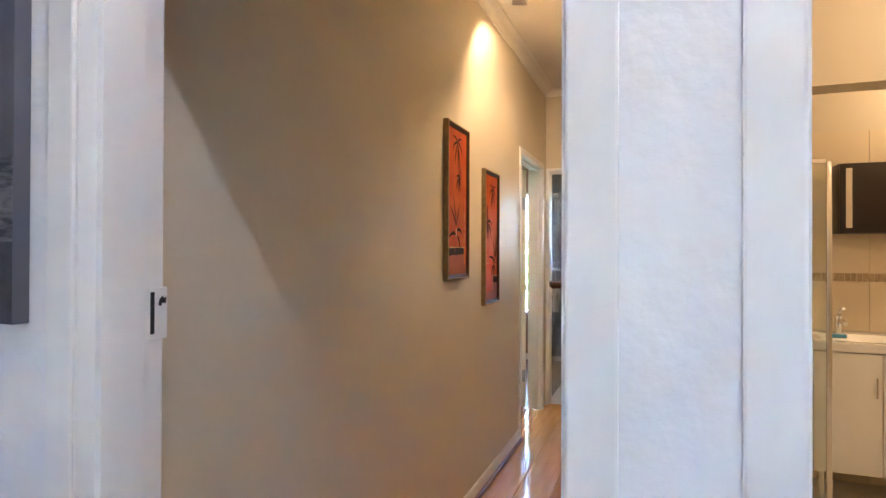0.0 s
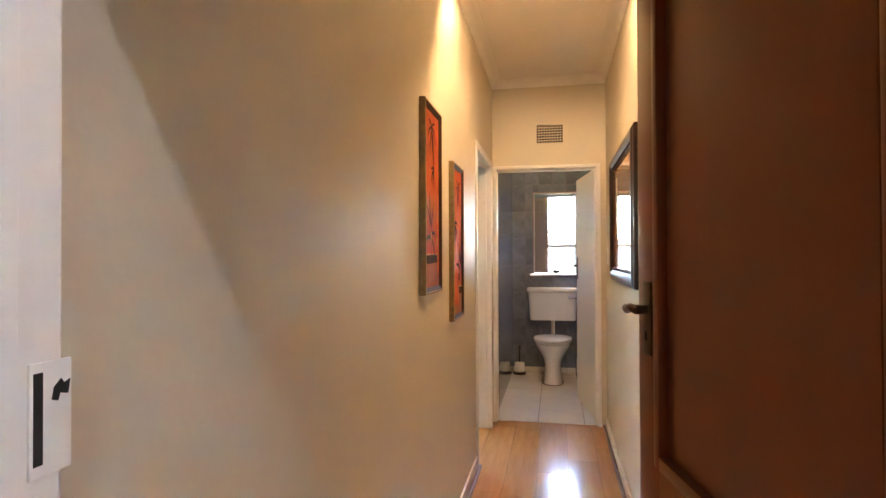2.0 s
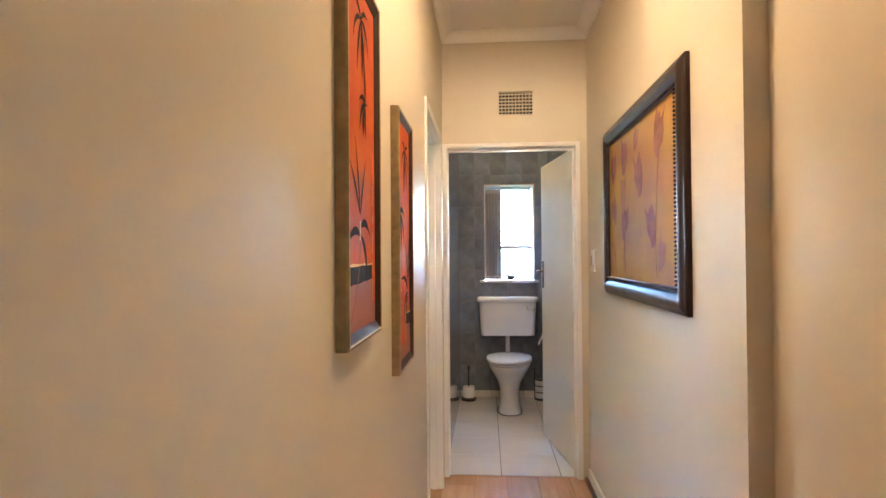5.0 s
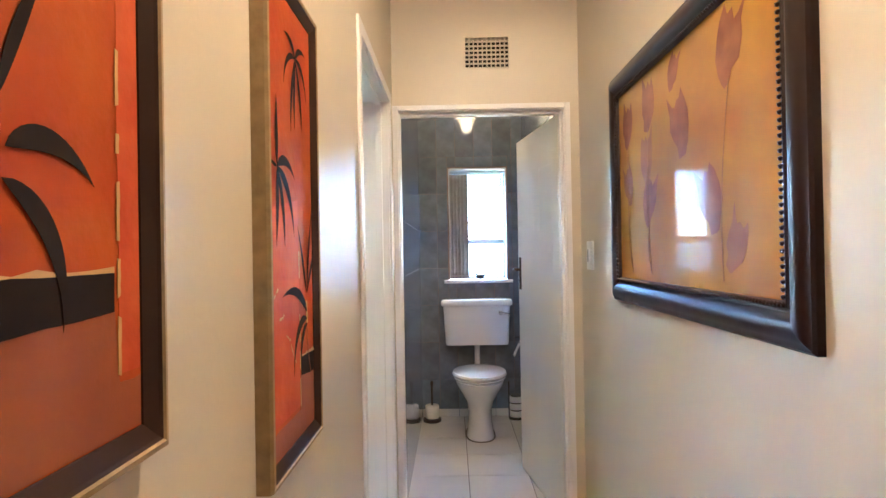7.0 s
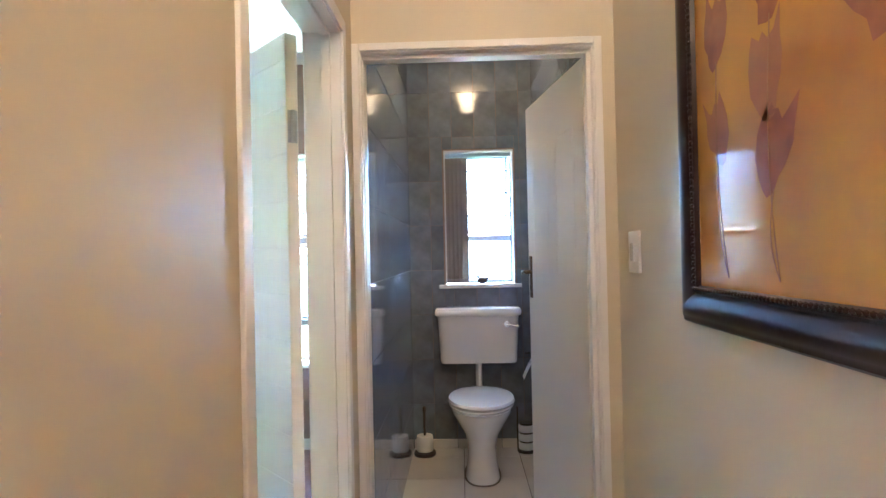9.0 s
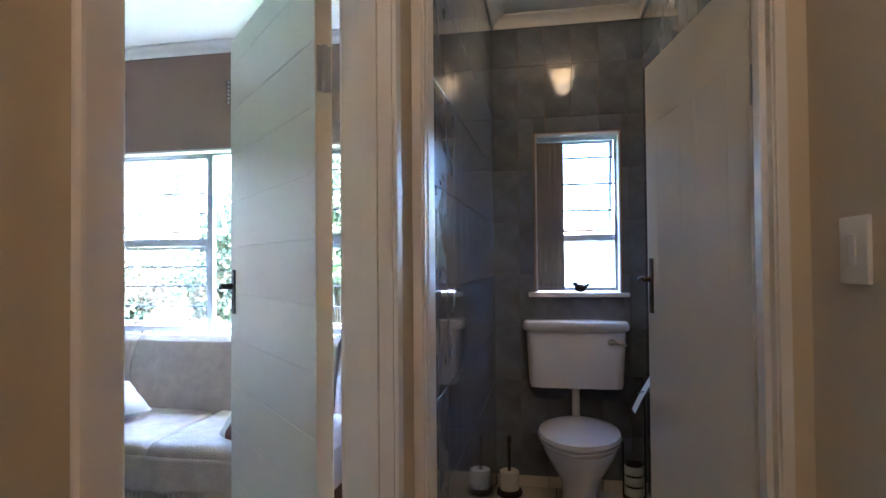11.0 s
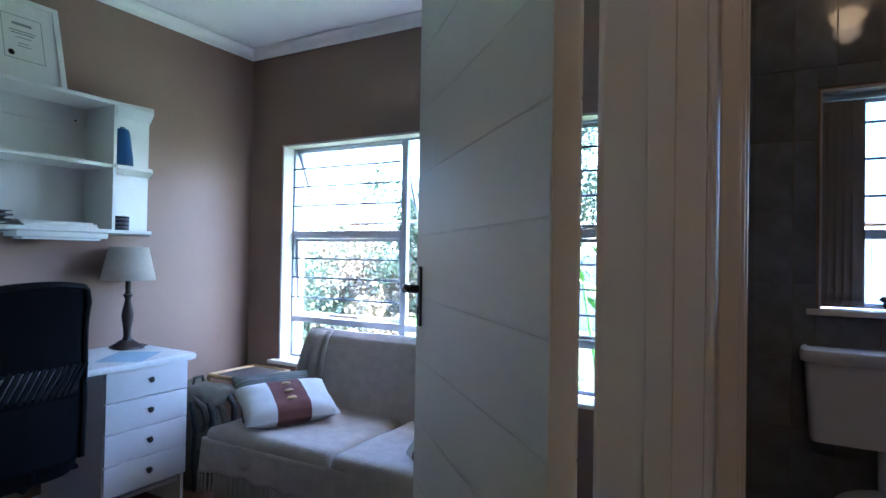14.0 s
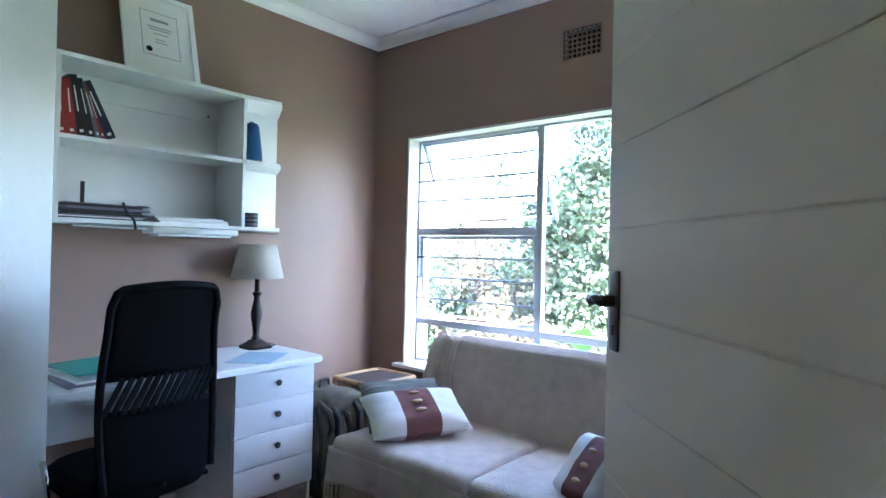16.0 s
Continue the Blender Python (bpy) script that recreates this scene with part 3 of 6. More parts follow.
INK.node_tree.nodes["Principled BSDF"].inputs["Specular IOR Level"].default_value = 0.1
STRAW = material("ochre_art_paint", (0.62, 0.38, 0.14), 0.5, vary=0.25, scale=25)
FRAME_DARK = material("dark_brown_frame", (0.038, 0.018, 0.012), 0.50, vary=0.2, scale=20, coat=0.0)
FRAME_GOLD = material("old_gold_frame_side", (0.36, 0.25, 0.11), 0.5, 0.1, vary=0.3, scale=40)
MAHOG_FRAME = material("mahogany_black_frame", (0.020, 0.008, 0.008), 0.30, vary=0.15, scale=12)


def leaf_outline(x, z, angle, size, width, bend=0.0):
    """A pointed leaf that starts at (x, z)."""
    pts = []
    for side in (1, -1):
        span = range(0, 15) if side == 1 else range(13, 0, -1)
        for i in span:
            f = i / 14
            w = width * math.sin(math.pi * f ** 0.75) * side
            a = angle + bend * f
            pts.append((x + size * f * math.cos(a) - w * math.sin(a), z + size * f * math.sin(a) + w * math.cos(a)))
    return pts


FLAT = Matrix(((1, 0, 0, 0), (0, 0, 1, 0), (0, 1, 0, 0), (0, 0, 0, 1)))


def paint(canvas, name, outline, mat, y=0.0122, thick=0.0003):
    part(name, prism(outline, thick, Matrix.Translation((0, y, 0)) @ FLAT), mat, canvas, smooth=False)


def tropical_art(m, wide, high, mirrored, band, node, label):
    prof = [(0.0, 0.0), (0.0, 0.020), (0.002, 0.025), (0.007, 0.026), (0.009, 0.024), (0.012, 0.022), (0.026, 0.016), (0.027, 0.014)]
    pic, canvas, fr = framed_art("framed_painting", m, wide, high, prof, FRAME_DARK, ORANGE, label, lip=0.0145)
    fr.data.materials.append(FRAME_GOLD)
    for p in fr.data.polygons:
        edge = min(p.center.x, wide - p.center.x, p.center.z, high - p.center.z)
        if edge < 0.009:
            p.material_index = 1
    k, f = 0.028, (lambda x: wide - x) if mirrored else (lambda x: x)
    lvl = 0.0147

    def shape(name, pts, mat, layer=0):
        paint(canvas, name, [(f(min(max(x, k), wide - k)), min(max(z, k), high - k)) for x, z in pts], mat, lvl + 0.00035 * layer, 0.0003)

    rnd = random.Random(4)

    def ragged(a, b, steps, wob):
        """A brushed edge from a to b, given in shares of the canvas."""
        return [(wide * (a[0] + (b[0] - a[0]) * i / steps) + rnd.uniform(-wob, wob) * 0.3, high * (a[1] + (b[1] - a[1]) * i / steps) + rnd.uniform(-wob, wob)) for i in range(steps + 1)]

    r0 = band + 0.02
    shape("red_field", [(wide * r0, high * 0.10)] + ragged((1, 0.10), (1, 0.52), 2, 0) + ragged((r0, 0.55), (r0, 0.12), 8, 0.003), RED)
    shape("rust_field", [(k, k), (wide, k)] + ragged((1.0, 0.088), (r0, 0.095), 3, 0.003) + ragged((band, 0.165), (0, 0.152), 10, 0.002), RUST)
    shape("black_band", ragged((0.0, 0.152), (band, 0.165), 10, 0.0015) + ragged((band, 0.207), (0, 0.204), 10, 0.0015), INK, 1)
    shape("ochre_stroke", ragged((0.02, 0.203), (band, 0.206), 12, 0.001) + ragged((band, 0.210), (0.02, 0.210), 12, 0.0022), STRAW, 2)
    for z0, z1 in ((0.10, 0.16), (0.18, 0.22), (0.24, 0.30), (0.33, 0.35), (0.38, 0.44)):
        shape("ochre_stroke", ragged((r0 - 0.010, z0), (r0 - 0.008, z1), 6, 0.0008) + ragged((r0 + 0.006, z1), (r0 + 0.004, z0), 6, 0.0015), STRAW, 2)
    shape("ochre_stroke", ragged((node - 0.015, 0.275), (node - 0.01, 0.325), 5, 0.001) + ragged((node + 0.02, 0.325), (node + 0.012, 0.275), 5, 0.002), STRAW, 2)
    stem = [(node - 0.30 * q * q, 0.275 - 0.23 * q) for q in (i / 8 for i in range(9))]
    shape("painted_stem", [(wide * x, high * z) for x, z in stem] + [(wide * x + 0.0025, high * z) for x, z in stem[::-1]], RUST, 2)
    fans = [(node, 0.285, 152, 0.120, 0.0085, 42), (node + 0.02, 0.285, -18, 0.110, 0.0085, -44), (node + 0.03, 0.310, 36, 0.085, 0.009, -46), (node - 0.01, 0.345, 120, 0.135, 0.005, 12), (node, 0.345, 100, 0.155, 0.0045, 6), (node + 0.01, 0.345, 72, 0.125, 0.005, -6)]
    if not mirrored:
        fans[:3] = [(node, 0.30, 48, 0.150, 0.009, -34), (node, 0.285, 14, 0.120, 0.0085, -58), (node, 0.275, -14, 0.085, 0.007, -46)]
    high_fan = (0.48, 0.88) if mirrored else (0.42, 0.86)
    fans += [(high_fan[0], high_fan[1], g, q, 0.0055, e) for g, q, e in ((60, 0.07, -40), (120, 0.07, 40), (-62, 0.13, -14), (-78, 0.12, -8), (238, 0.12, 14), (10, 0.09, -50), (170, 0.09, 50))]
    low_fan = (0.60, 0.66) if mirrored else (0.78, 0.605)
    fans += [(low_fan[0], low_fan[1], g, q * (0.62 if mirrored else 1), w * (0.7 if mirrored else 1), e) for g, q, w, e in ((88, 0.11, 0.007, 2), (140, 0.095, 0.0085, 45), (192, 0.135, 0.009, 38), (236, 0.125, 0.0075, 18), (268, 0.12, 0.0075, 6), (8, 0.04, 0.003, 0))]
    for fx, cz, angle, size, w, bend in fans:
        shape("painted_leaf", leaf_outline(wide * fx, high * cz, radians(angle), size, w, radians(bend)), INK, 3)
    for i in range(5):
        x0, z0 = r0 + 0.08 + 0.10 * i if not mirrored else 0.15 + 0.12 * i, 0.20 + 0.055 * i if not mirrored else 0.90 - 0.02 * i
        x1, z1 = x0 + rnd.uniform(0.03, 0.10), z0 + rnd.uniform(-0.04, 0.05)
        shape("ochre_stroke", ragged((x0, z0), (x1, z1), 7, 0.003) + ragged((x1 + 0.006, z1 + 0.004), (x0 + 0.010, z0 + 0.003), 7, 0.003), STRAW if not mirrored else RUST, 2)
    return pic


tropical_art(pose(LEFT, 3.095, 1.186, 0, 0, -90), 0.318, 0.748, True, 0.80, 0.43, "narrow orange painting of palm leaves in a dark frame, hung higher")
tropical_art(pose(LEFT, 3.685, 1.020, 0, 0, -90), 0.302, 0.768, False, 0.38, 0.24, "narrow orange painting of palm leaves in a dark frame, hung lower")

PRINT = material("ochre_leaf_print", (0.50, 0.265, 0.024), 0.6, second=(0.38, 0.16, 0.034), scale=3.5, spread=(0.35, 0.7), coat=1.0)
PRINT.node_tree.nodes["Principled BSDF"].inputs["Coat IOR"].default_value = 1.47
PRINT.node_tree.nodes["Principled BSDF"].inputs["Specular IOR Level"].default_value = 0.1
PETAL = material("red_brown_petal", (0.19, 0.055, 0.03), 0.6, second=(0.34, 0.13, 0.05), scale=11, spread=(0.3, 0.7), coat=1.0)
FADED = material("faded_petal", (0.36, 0.17, 0.06), 0.6, second=(0.28, 0.10, 0.05), scale=11, coat=1.0)
STEM = material("brown_stem_ink", (0.30, 0.15, 0.06), 0.4, vary=0.2, coat=1.0)
for one in (PRINT, PETAL, FADED, STEM):
    one.node_tree.nodes["Principled BSDF"].inputs["Coat Roughness"].default_value = 0.005
for one in (PETAL, FADED, STEM, FRAME_DARK):
    one.node_tree.nodes["Principled BSDF"].inputs["Specular IOR Level"].default_value = 0.12
MAHOG_FRAME.node_tree.nodes["Principled BSDF"].inputs["Specular IOR Level"].default_value = 0.32
for one in (ORANGE, RED, RUST, STRAW):
    one.node_tree.nodes["Principled BSDF"].inputs["Specular IOR Level"].default_value = 0.18


def leaf_print():
    wide, high = 1.182, 0.802
    prof = [(0.0, 0.0), (0.0, 0.014), (0.005, 0.020), (0.010, 0.021), (0.018, 0.027), (0.028, 0.031), (0.039, 0.032), (0.050, 0.029), (0.060, 0.023), (0.066, 0.017), (0.071, 0.017), (0.076, 0.021), (0.081, 0.020), (0.085, 0.010)]
    pic, canvas, fr = framed_art("framed_print", pose(RIGHT, 3.547, 1.169, 0, 0, 90), wide, high, prof, MAHOG_FRAME, PRINT, "large ochre print of dry leaves in a beaded mahogany frame", lip=0.0105)
    fr.data.shade_smooth()
    fr.data.set_sharp_from_angle(angle=radians(35))
    k = 0.087
    rnd = random.Random(9)
    for n_, (x, z, s, a) in enumerate(((0.29, 0.62, 0.15, 12), (0.56, 0.51, 0.155, -14), (0.80, 0.62, 0.14, 8), (0.82, 0.46, 0.14, -6), (1.00, 0.60, 0.13, 10), (0.39, 0.30, 0.145, -20), (0.80, 0.33, 0.14, 16), (0.27, 0.19, 0.11, 30), (1.00, 0.40, 0.12, -12), (0.60, 0.66, 0.09, 25))):
        half = [(0.0, -0.62), (0.16, -0.55), (0.20, -0.36), (0.34, -0.20), (0.40, 0.06), (0.36, 0.30), (0.42, 0.66), (0.24, 0.42), (0.14, 0.34), (0.04, 0.46)]
        far = [(-0.10, 0.40), (-0.20, 0.56), (-0.30, 0.36), (-0.38, 0.10), (-0.36, -0.18), (-0.22, -0.42), (-0.10, -0.58)]
        c, d = math.cos(radians(a)), math.sin(radians(a))
        out = []
        for u, v in half + far:
            u, v = s * (u + rnd.uniform(-0.03, 0.03)) * (1 if n_ % 3 else -1), s * (v + rnd.uniform(-0.03, 0.03))
            out.append((min(max(x + u * c - v * d, k), wide - k), min(max(z + u * d + v * c, k), high - k)))
        paint(canvas, "printed_leaf", out, FADED if n_ in (3, 7, 8) else PETAL, 0.0106, 0.0004)
        if n_ % 2:
            continue
        curve = [(x + 0.03 * math.sin(2.5 * q) + 0.10 * q * (0.5 - x), z - s * 0.5 - q * max(z - s * 0.5 - k - 0.02, 0.02)) for q in (i / 8 for i in range(9))]
        part("printed_stem", rod([(cx, 0.0108, cz) for cx, cz in curve], 0.0012, 5), STEM, canvas)
    bm = bmesh.new()
    inset = 0.0785
    for i in range(82):
        x = inset + i * (wide - 2 * inset) / 81
        for z in (inset, high - inset):
            bmesh.ops.create_icosphere(bm, subdivisions=1, radius=0.0052, matrix=Matrix.Translation((x, 0.024, z)))
    for i in range(1, 47):
        z = inset + i * (high - 2 * inset) / 47
        for x in (inset, wide - inset):
            bmesh.ops.create_icosphere(bm, subdivisions=1, radius=0.0052, matrix=Matrix.Translation((x, 0.024, z)))
    tagged(part("beading", bm, MAHOG_FRAME, pic, "row of small carved beads"), kind="stuff")


leaf_print()


def light_switch():
    s = thing("light_switch", pose(RIGHT, 5.085, 1.265, 0, 0, 90), "white plastic light switch on the cream wall", "light switch")
    part("cover_plate", box(0, 0.10, 0, 0.010, 0, 0.125, bevel=0.004), MELAMINE, s)
    part("rocker", box(0.035, 0.065, 0.010, 0.015, 0.035, 0.09, bevel=0.002), PORCELAIN, s, "white rocker")


light_switch()


def strike_plate():
    s = thing("strike_plate", pose(-0.6418, 1.030, 1.158), "worn painted steel strike plate on the white door frame", "strike plate")
    part("plate", box(0, 0.003, 0.03, 0.070, 0.002, 0.094, bevel=0.001), WHITE, s, "chipped white paint")
    part("latch_slot", box(0.003, 0.0036, 0.033, 0.0415, 0.012, 0.086), HOLE_SHADE, s, "latch slot, its shade painted black", smooth=False)
    part("latch_hole", prism([(0.050, 0.062), (0.056, 0.060), (0.058, 0.066), (0.066, 0.064), (0.068, 0.076), (0.062, 0.074), (0.059, 0.078), (0.052, 0.072)], 0.0006, Matrix(((0, 0, 1, 0.003), (1, 0, 0, 0), (0, 1, 0, 0), (0, 0, 0, 1)))), HOLE_SHADE, s, "chipped latch hole, its shade painted black", smooth=False)


strike_plate()

GLOW = bpy.data.materials.new("lit_opal_glass")
GLOW.use_nodes = True
GLOW.node_tree.nodes["Principled BSDF"].inputs["Emission Color"].default_value = (1.0, 0.62, 0.26, 1)
GLOW.node_tree.nodes["Principled BSDF"].inputs["Emission Strength"].default_value = 0.35


def globe_light(name, x, y, radius, label):
    g = thing(name, pose(x, y, TOP), label, "ceiling light")
    part("ceiling_rose", lathe([(0.06, -0.001), (0.06, -0.02), (0.045, -0.03)], 24), WHITE, g)
    ring = [(0.046, -0.031), (radius * 0.8, -0.036), (radius, -0.055), (radius * 0.9, -0.085), (radius * 0.5, -0.105), (0.005, -0.110)]
    part("glass_bowl", lathe(ring, 24), GLOW, g, "lit opal glass bowl")
    return g


def spot_bar(x, y):
    d = thing("spot_bar", pose(x, y, TOP), "white ceiling spot bar with two warm lit heads", "ceiling light")
    part("bar", box(-0.26, 0.26, -0.03, 0.03, -0.025, -0.001, bevel=0.006), WHITE, d)
    for sx in (-1, 1):
        head = part("spot_head", lathe([(0.012, 0.045), (0.030, 0.035), (0.036, 0.0), (0.040, -0.030), (0.036, -0.030), (0.030, 0.0)], 20), WHITE, d, "tilted spot head", m=pose(sx * 0.20, 0.0, -0.075, 24, sx * -10, 0))
        part("bulb", lathe([(0.033, -0.022), (0.030, -0.027), (0.004, -0.030)], 18), GLOW, head, "lit bulb")
        part("stem", rod([(sx * 0.20, 0, -0.024), (sx * 0.20, 0, -0.05)], 0.007, 8), CHROME, d)
    return d


# toilet
def oval(cx, cy, rx, ry, n=28, square=1.0):
    return [(cx + rx * math.copysign(abs(math.cos(t)) ** square, math.cos(t)), cy + ry * math.copysign(abs(math.sin(t)) ** square, math.sin(t))) for t in (2 * math.pi * i / n for i in range(n))]


def loft(rings):
    """rings: rows of (outline, z)."""
    bm = bmesh.new()
    made = [[bm.verts.new((x, y, z)) for x, y in o] for o, z in rings]
    n = len(made[0])
    for a, b in zip(made, made[1:]):
        for i in range(n):
            bm.faces.new((a[i], a[(i + 1) % n], b[(i + 1) % n], b[i]))
    bm.faces.new(made[0][::-1])
    bm.faces.new(made[-1])
    return bm


def toilet():
    """Origin on the floor under the wall, y to the front is negative."""
    w = thing("toilet", pose(-0.275, BACK - 0.012, 0), "white porcelain toilet with a low cistern and closed seat", "toilet")
    bowl = [(oval(0, -0.46, 0.104, 0.20, square=0.8), 0.0), (oval(0, -0.46, 0.099, 0.19, square=0.8), 0.02), (oval(0, -0.45, 0.088, 0.155), 0.10), (oval(0, -0.45, 0.086, 0.155), 0.18), (oval(0, -0.46, 0.105, 0.19), 0.25), (oval(0, -0.47, 0.155, 0.235), 0.33), (oval(0, -0.475, 0.180, 0.255), 0.375), (oval(0, -0.475, 0.183, 0.258), 0.395), (oval(0, -0.475, 0.176, 0.25), 0.40)]
    bowl = [(o, z * 1.05) for o, z in bowl]
    part("bowl", loft(bowl), PORCELAIN, w)
    part("seat_ring", loft([(oval(0, -0.468, 0.190, 0.262), 0.424), (oval(0, -0.468, 0.196, 0.268), 0.432), (oval(0, -0.468, 0.190, 0.262), 0.440)]), PORCELAIN, w, "white plastic seat ring")
    part("seat_lid", loft([(oval(0, -0.462, 0.198, 0.268), 0.444), (oval(0, -0.462, 0.204, 0.274), 0.454), (oval(0, -0.462, 0.196, 0.266), 0.470), (oval(0, -0.462, 0.13, 0.19), 0.482), (oval(0, -0.462, 0.04, 0.06), 0.484)]), PORCELAIN, w, "white rounded lid")
    part("seat_hinge", box(-0.07, 0.07, -0.225, -0.195, 0.42, 0.452, bevel=0.006), PORCELAIN, w)
    part("outlet", rod([(0, -0.28, 0.20), (0, -0.16, 0.19), (0, -0.05, 0.17), (0, 0.0, 0.17)], [0.055, 0.055, 0.05, 0.05], 14), PORCELAIN, w)
    bm = loft([(oval(0, -0.10, 0.245, 0.095, square=0.25), 0.615), (oval(0, -0.10, 0.252, 0.098, square=0.25), 0.63), (oval(0, -0.10, 0.268, 0.10, square=0.25), 0.92)])
    cist = part("cistern", bm, PORCELAIN, w, "white porcelain cistern")
    part("cistern_lid", loft([(oval(0, -0.103, 0.272, 0.106, square=0.25), 0.921), (oval(0, -0.103, 0.284, 0.113, square=0.25), 0.930), (oval(0, -0.103, 0.286, 0.115, square=0.25), 0.955), (oval(0, -0.103, 0.278, 0.108, square=0.25), 0.972), (oval(0, -0.103, 0.262, 0.092, square=0.25), 0.978)]), PORCELAIN, w, "white cistern lid")
    bm = rod([(0.185, -0.19, 0.872), (0.185, -0.222, 0.872)], 0.019, 16)
    add_rod(bm, [(0.185, -0.218, 0.872), (0.215, -0.224, 0.868), (0.262, -0.222, 0.858)], [0.008, 0.007, 0.009], 10)
    part("flush_lever", bm, CHROME, cist, "chrome flush lever")
    part("flush_pipe", rod([(0, -0.10, 0.62), (0, -0.10, 0.50), (0, -0.11, 0.42), (0, -0.19, 0.36), (0, -0.26, 0.36)], 0.022, 14), PORCELAIN, w, "white flush pipe")
    part("floor_seal", loft([(oval(0, -0.46, 0.111, 0.207, square=0.8), 0.0002), (oval(0, -0.46, 0.109, 0.205, square=0.8), 0.006)]), FLOOR_GROUT, w, "brown sealant line")
    return w


toilet()

WOOD_DARK = material("dark_turned_wood", (0.035, 0.020, 0.014), 0.4, vary=0.25, scale=12, stretch=(1, 1, 0.3))
PAPER = material("white_tissue_paper", (0.80, 0.79, 0.76), 0.95, vary=0.04, scale=30, bump=0.4, bump_scale=200)


def roll_stand(x, y):
    s = thing("toilet_roll_stand", pose(x, y, 0), "dark wooden stand holding a white toilet roll on the floor", "roll stand")
    part("base", lathe([(0.070, 0.0), (0.074, 0.008), (0.072, 0.022), (0.05, 0.028)], 24), WOOD_DARK, s)
    part("stick", lathe([(0.010, 0.028), (0.008, 0.15), (0.009, 0.28), (0.014, 0.30), (0.010, 0.32), (0.003, 0.325)], 12), WOOD_DARK, s)
    roll = part("toilet_roll", lathe([(0.020, 0.029), (0.052, 0.029), (0.055, 0.035), (0.055, 0.125), (0.052, 0.130), (0.020, 0.130)], 24), PAPER, s, "white paper roll")
    return s


roll_stand(-0.645, 7.235)


def roll_basket(x, y):
    s = thing("spare_roll_holder", pose(x, y, 0), "tall holder stacked with white toilet rolls", "roll holder")
    part("base", lathe([(0.062, 0), (0.064, 0.012), (0.055, 0.018)], 20), DARK_METAL, s)
    for i in range(3):
        part("toilet_roll", lathe([(0.018, 0.0), (0.050, 0.0), (0.054, 0.006), (0.054, 0.040), (0.050, 0.046), (0.018, 0.046)], 22), PAPER, s, "white paper roll", m=pose(0, 0, 0.019 + i * 0.058))
        part("band", lathe([(0.046, 0), (0.046, 0.011)], 20), DARK_METAL, s, m=pose(0, 0, 0.019 + i * 0.058 + 0.0465))
    bm = rod([(0.058, 0, 0.012), (0.058, 0, 0.62), (0.045, -0.01, 0.66), (0.0, -0.02, 0.66)], 0.005, 8)
    add_rod(bm, [(-0.058, 0, 0.012), (-0.058, 0, 0.30)], 0.005, 8)
    part("rail", bm, DARK_METAL, s, "dark metal upright")
    return s


roll_basket(0.035, 7.285)


def wall_towel():
    s = thing("wall_roll_holder", pose(0.118, 6.86, 0.66), "chrome wall holder with a hanging white paper roll", "roll holder")
    part("bracket", rod([(0, 0.0, 0.02), (-0.05, 0.0, 0.02), (-0.09, -0.02, 0.02), (-0.12, -0.05, 0.02)], 0.006, 8), CHROME, s)
    part("paper_sheet", sheet(6, 5, lambda u, v: (-0.055 - 0.085 * u, -0.06 + 0.10 * v, 0.085 - 0.13 * u - 0.03 * u * u)), PAPER, s, "loose end of white paper")


wall_towel()

BLIND = material("taupe_blind_fabric", (0.24, 0.20, 0.165), 0.9, vary=0.06, scale=60, bump=0.4, bump_scale=400)


def vertical_blind():
    b = thing("vertical_blind", pose(-0.40, BACK + 0.045, 1.13), "taupe vertical blind slats drawn together in the window", "blind")
    part("head_rail", box(-0.075, 0.38, -0.012, 0.014, 0.875, 0.900, bevel=0.003), STEEL_PAINT, b, "white head rail")
    for i in range(5):
        x = -0.062 + i * 0.029
        slat = part("slat", sheet(6, 16, lambda u, v: ((u - 0.5) * 0.052, 0.006 * math.sin(math.pi * u), 0.012 + v * 0.86)), BLIND, b, m=pose(x, 0, 0, 0, 0, 22))
        slat.modifiers.new("thickness", "SOLIDIFY").thickness = 0.0012
        part("slat_weight", box(-0.024, 0.024, -0.002, 0.002, 0.003, 0.030), BLIND, b, m=pose(x, 0, 0, 0, 0, 22))
    part("beaded_cord", rod([(0.10, 0.0, 0.87), (0.10, 0.002, 0.15)], 0.0015, 6), STEEL_PAINT, b)


vertical_blind()


def bird_ornament():
    body = bmesh.new()
    bmesh.ops.create_uvsphere(body, u_segments=16, v_segments=10, radius=1.0, matrix=Matrix.Translation((0, 0, 0.026)) @ Matrix.Diagonal((0.034, 0.018, 0.024, 1)))
    bmesh.ops.create_uvsphere(body, u_segments=12, v_segments=8, radius=1.0, matrix=Matrix.Translation((-0.028, 0, 0.050)) @ Matrix.Diagonal((0.014, 0.012, 0.013, 1)))
    add_rod(body, [(0.022, 0, 0.032), (0.045, 0, 0.046), (0.052, 0, 0.044)], [0.012, 0.008, 0.004], 8)
    add_rod(body, [(-0.038, 0, 0.050), (-0.052, 0, 0.047)], [0.005, 0.001], 6)
    single("bird_ornament", body, DARK_METAL, "small dark bird ornament on the white sill", "ornament", m=pose(-0.235, BACK + 0.0, 1.122))


bird_ornament()


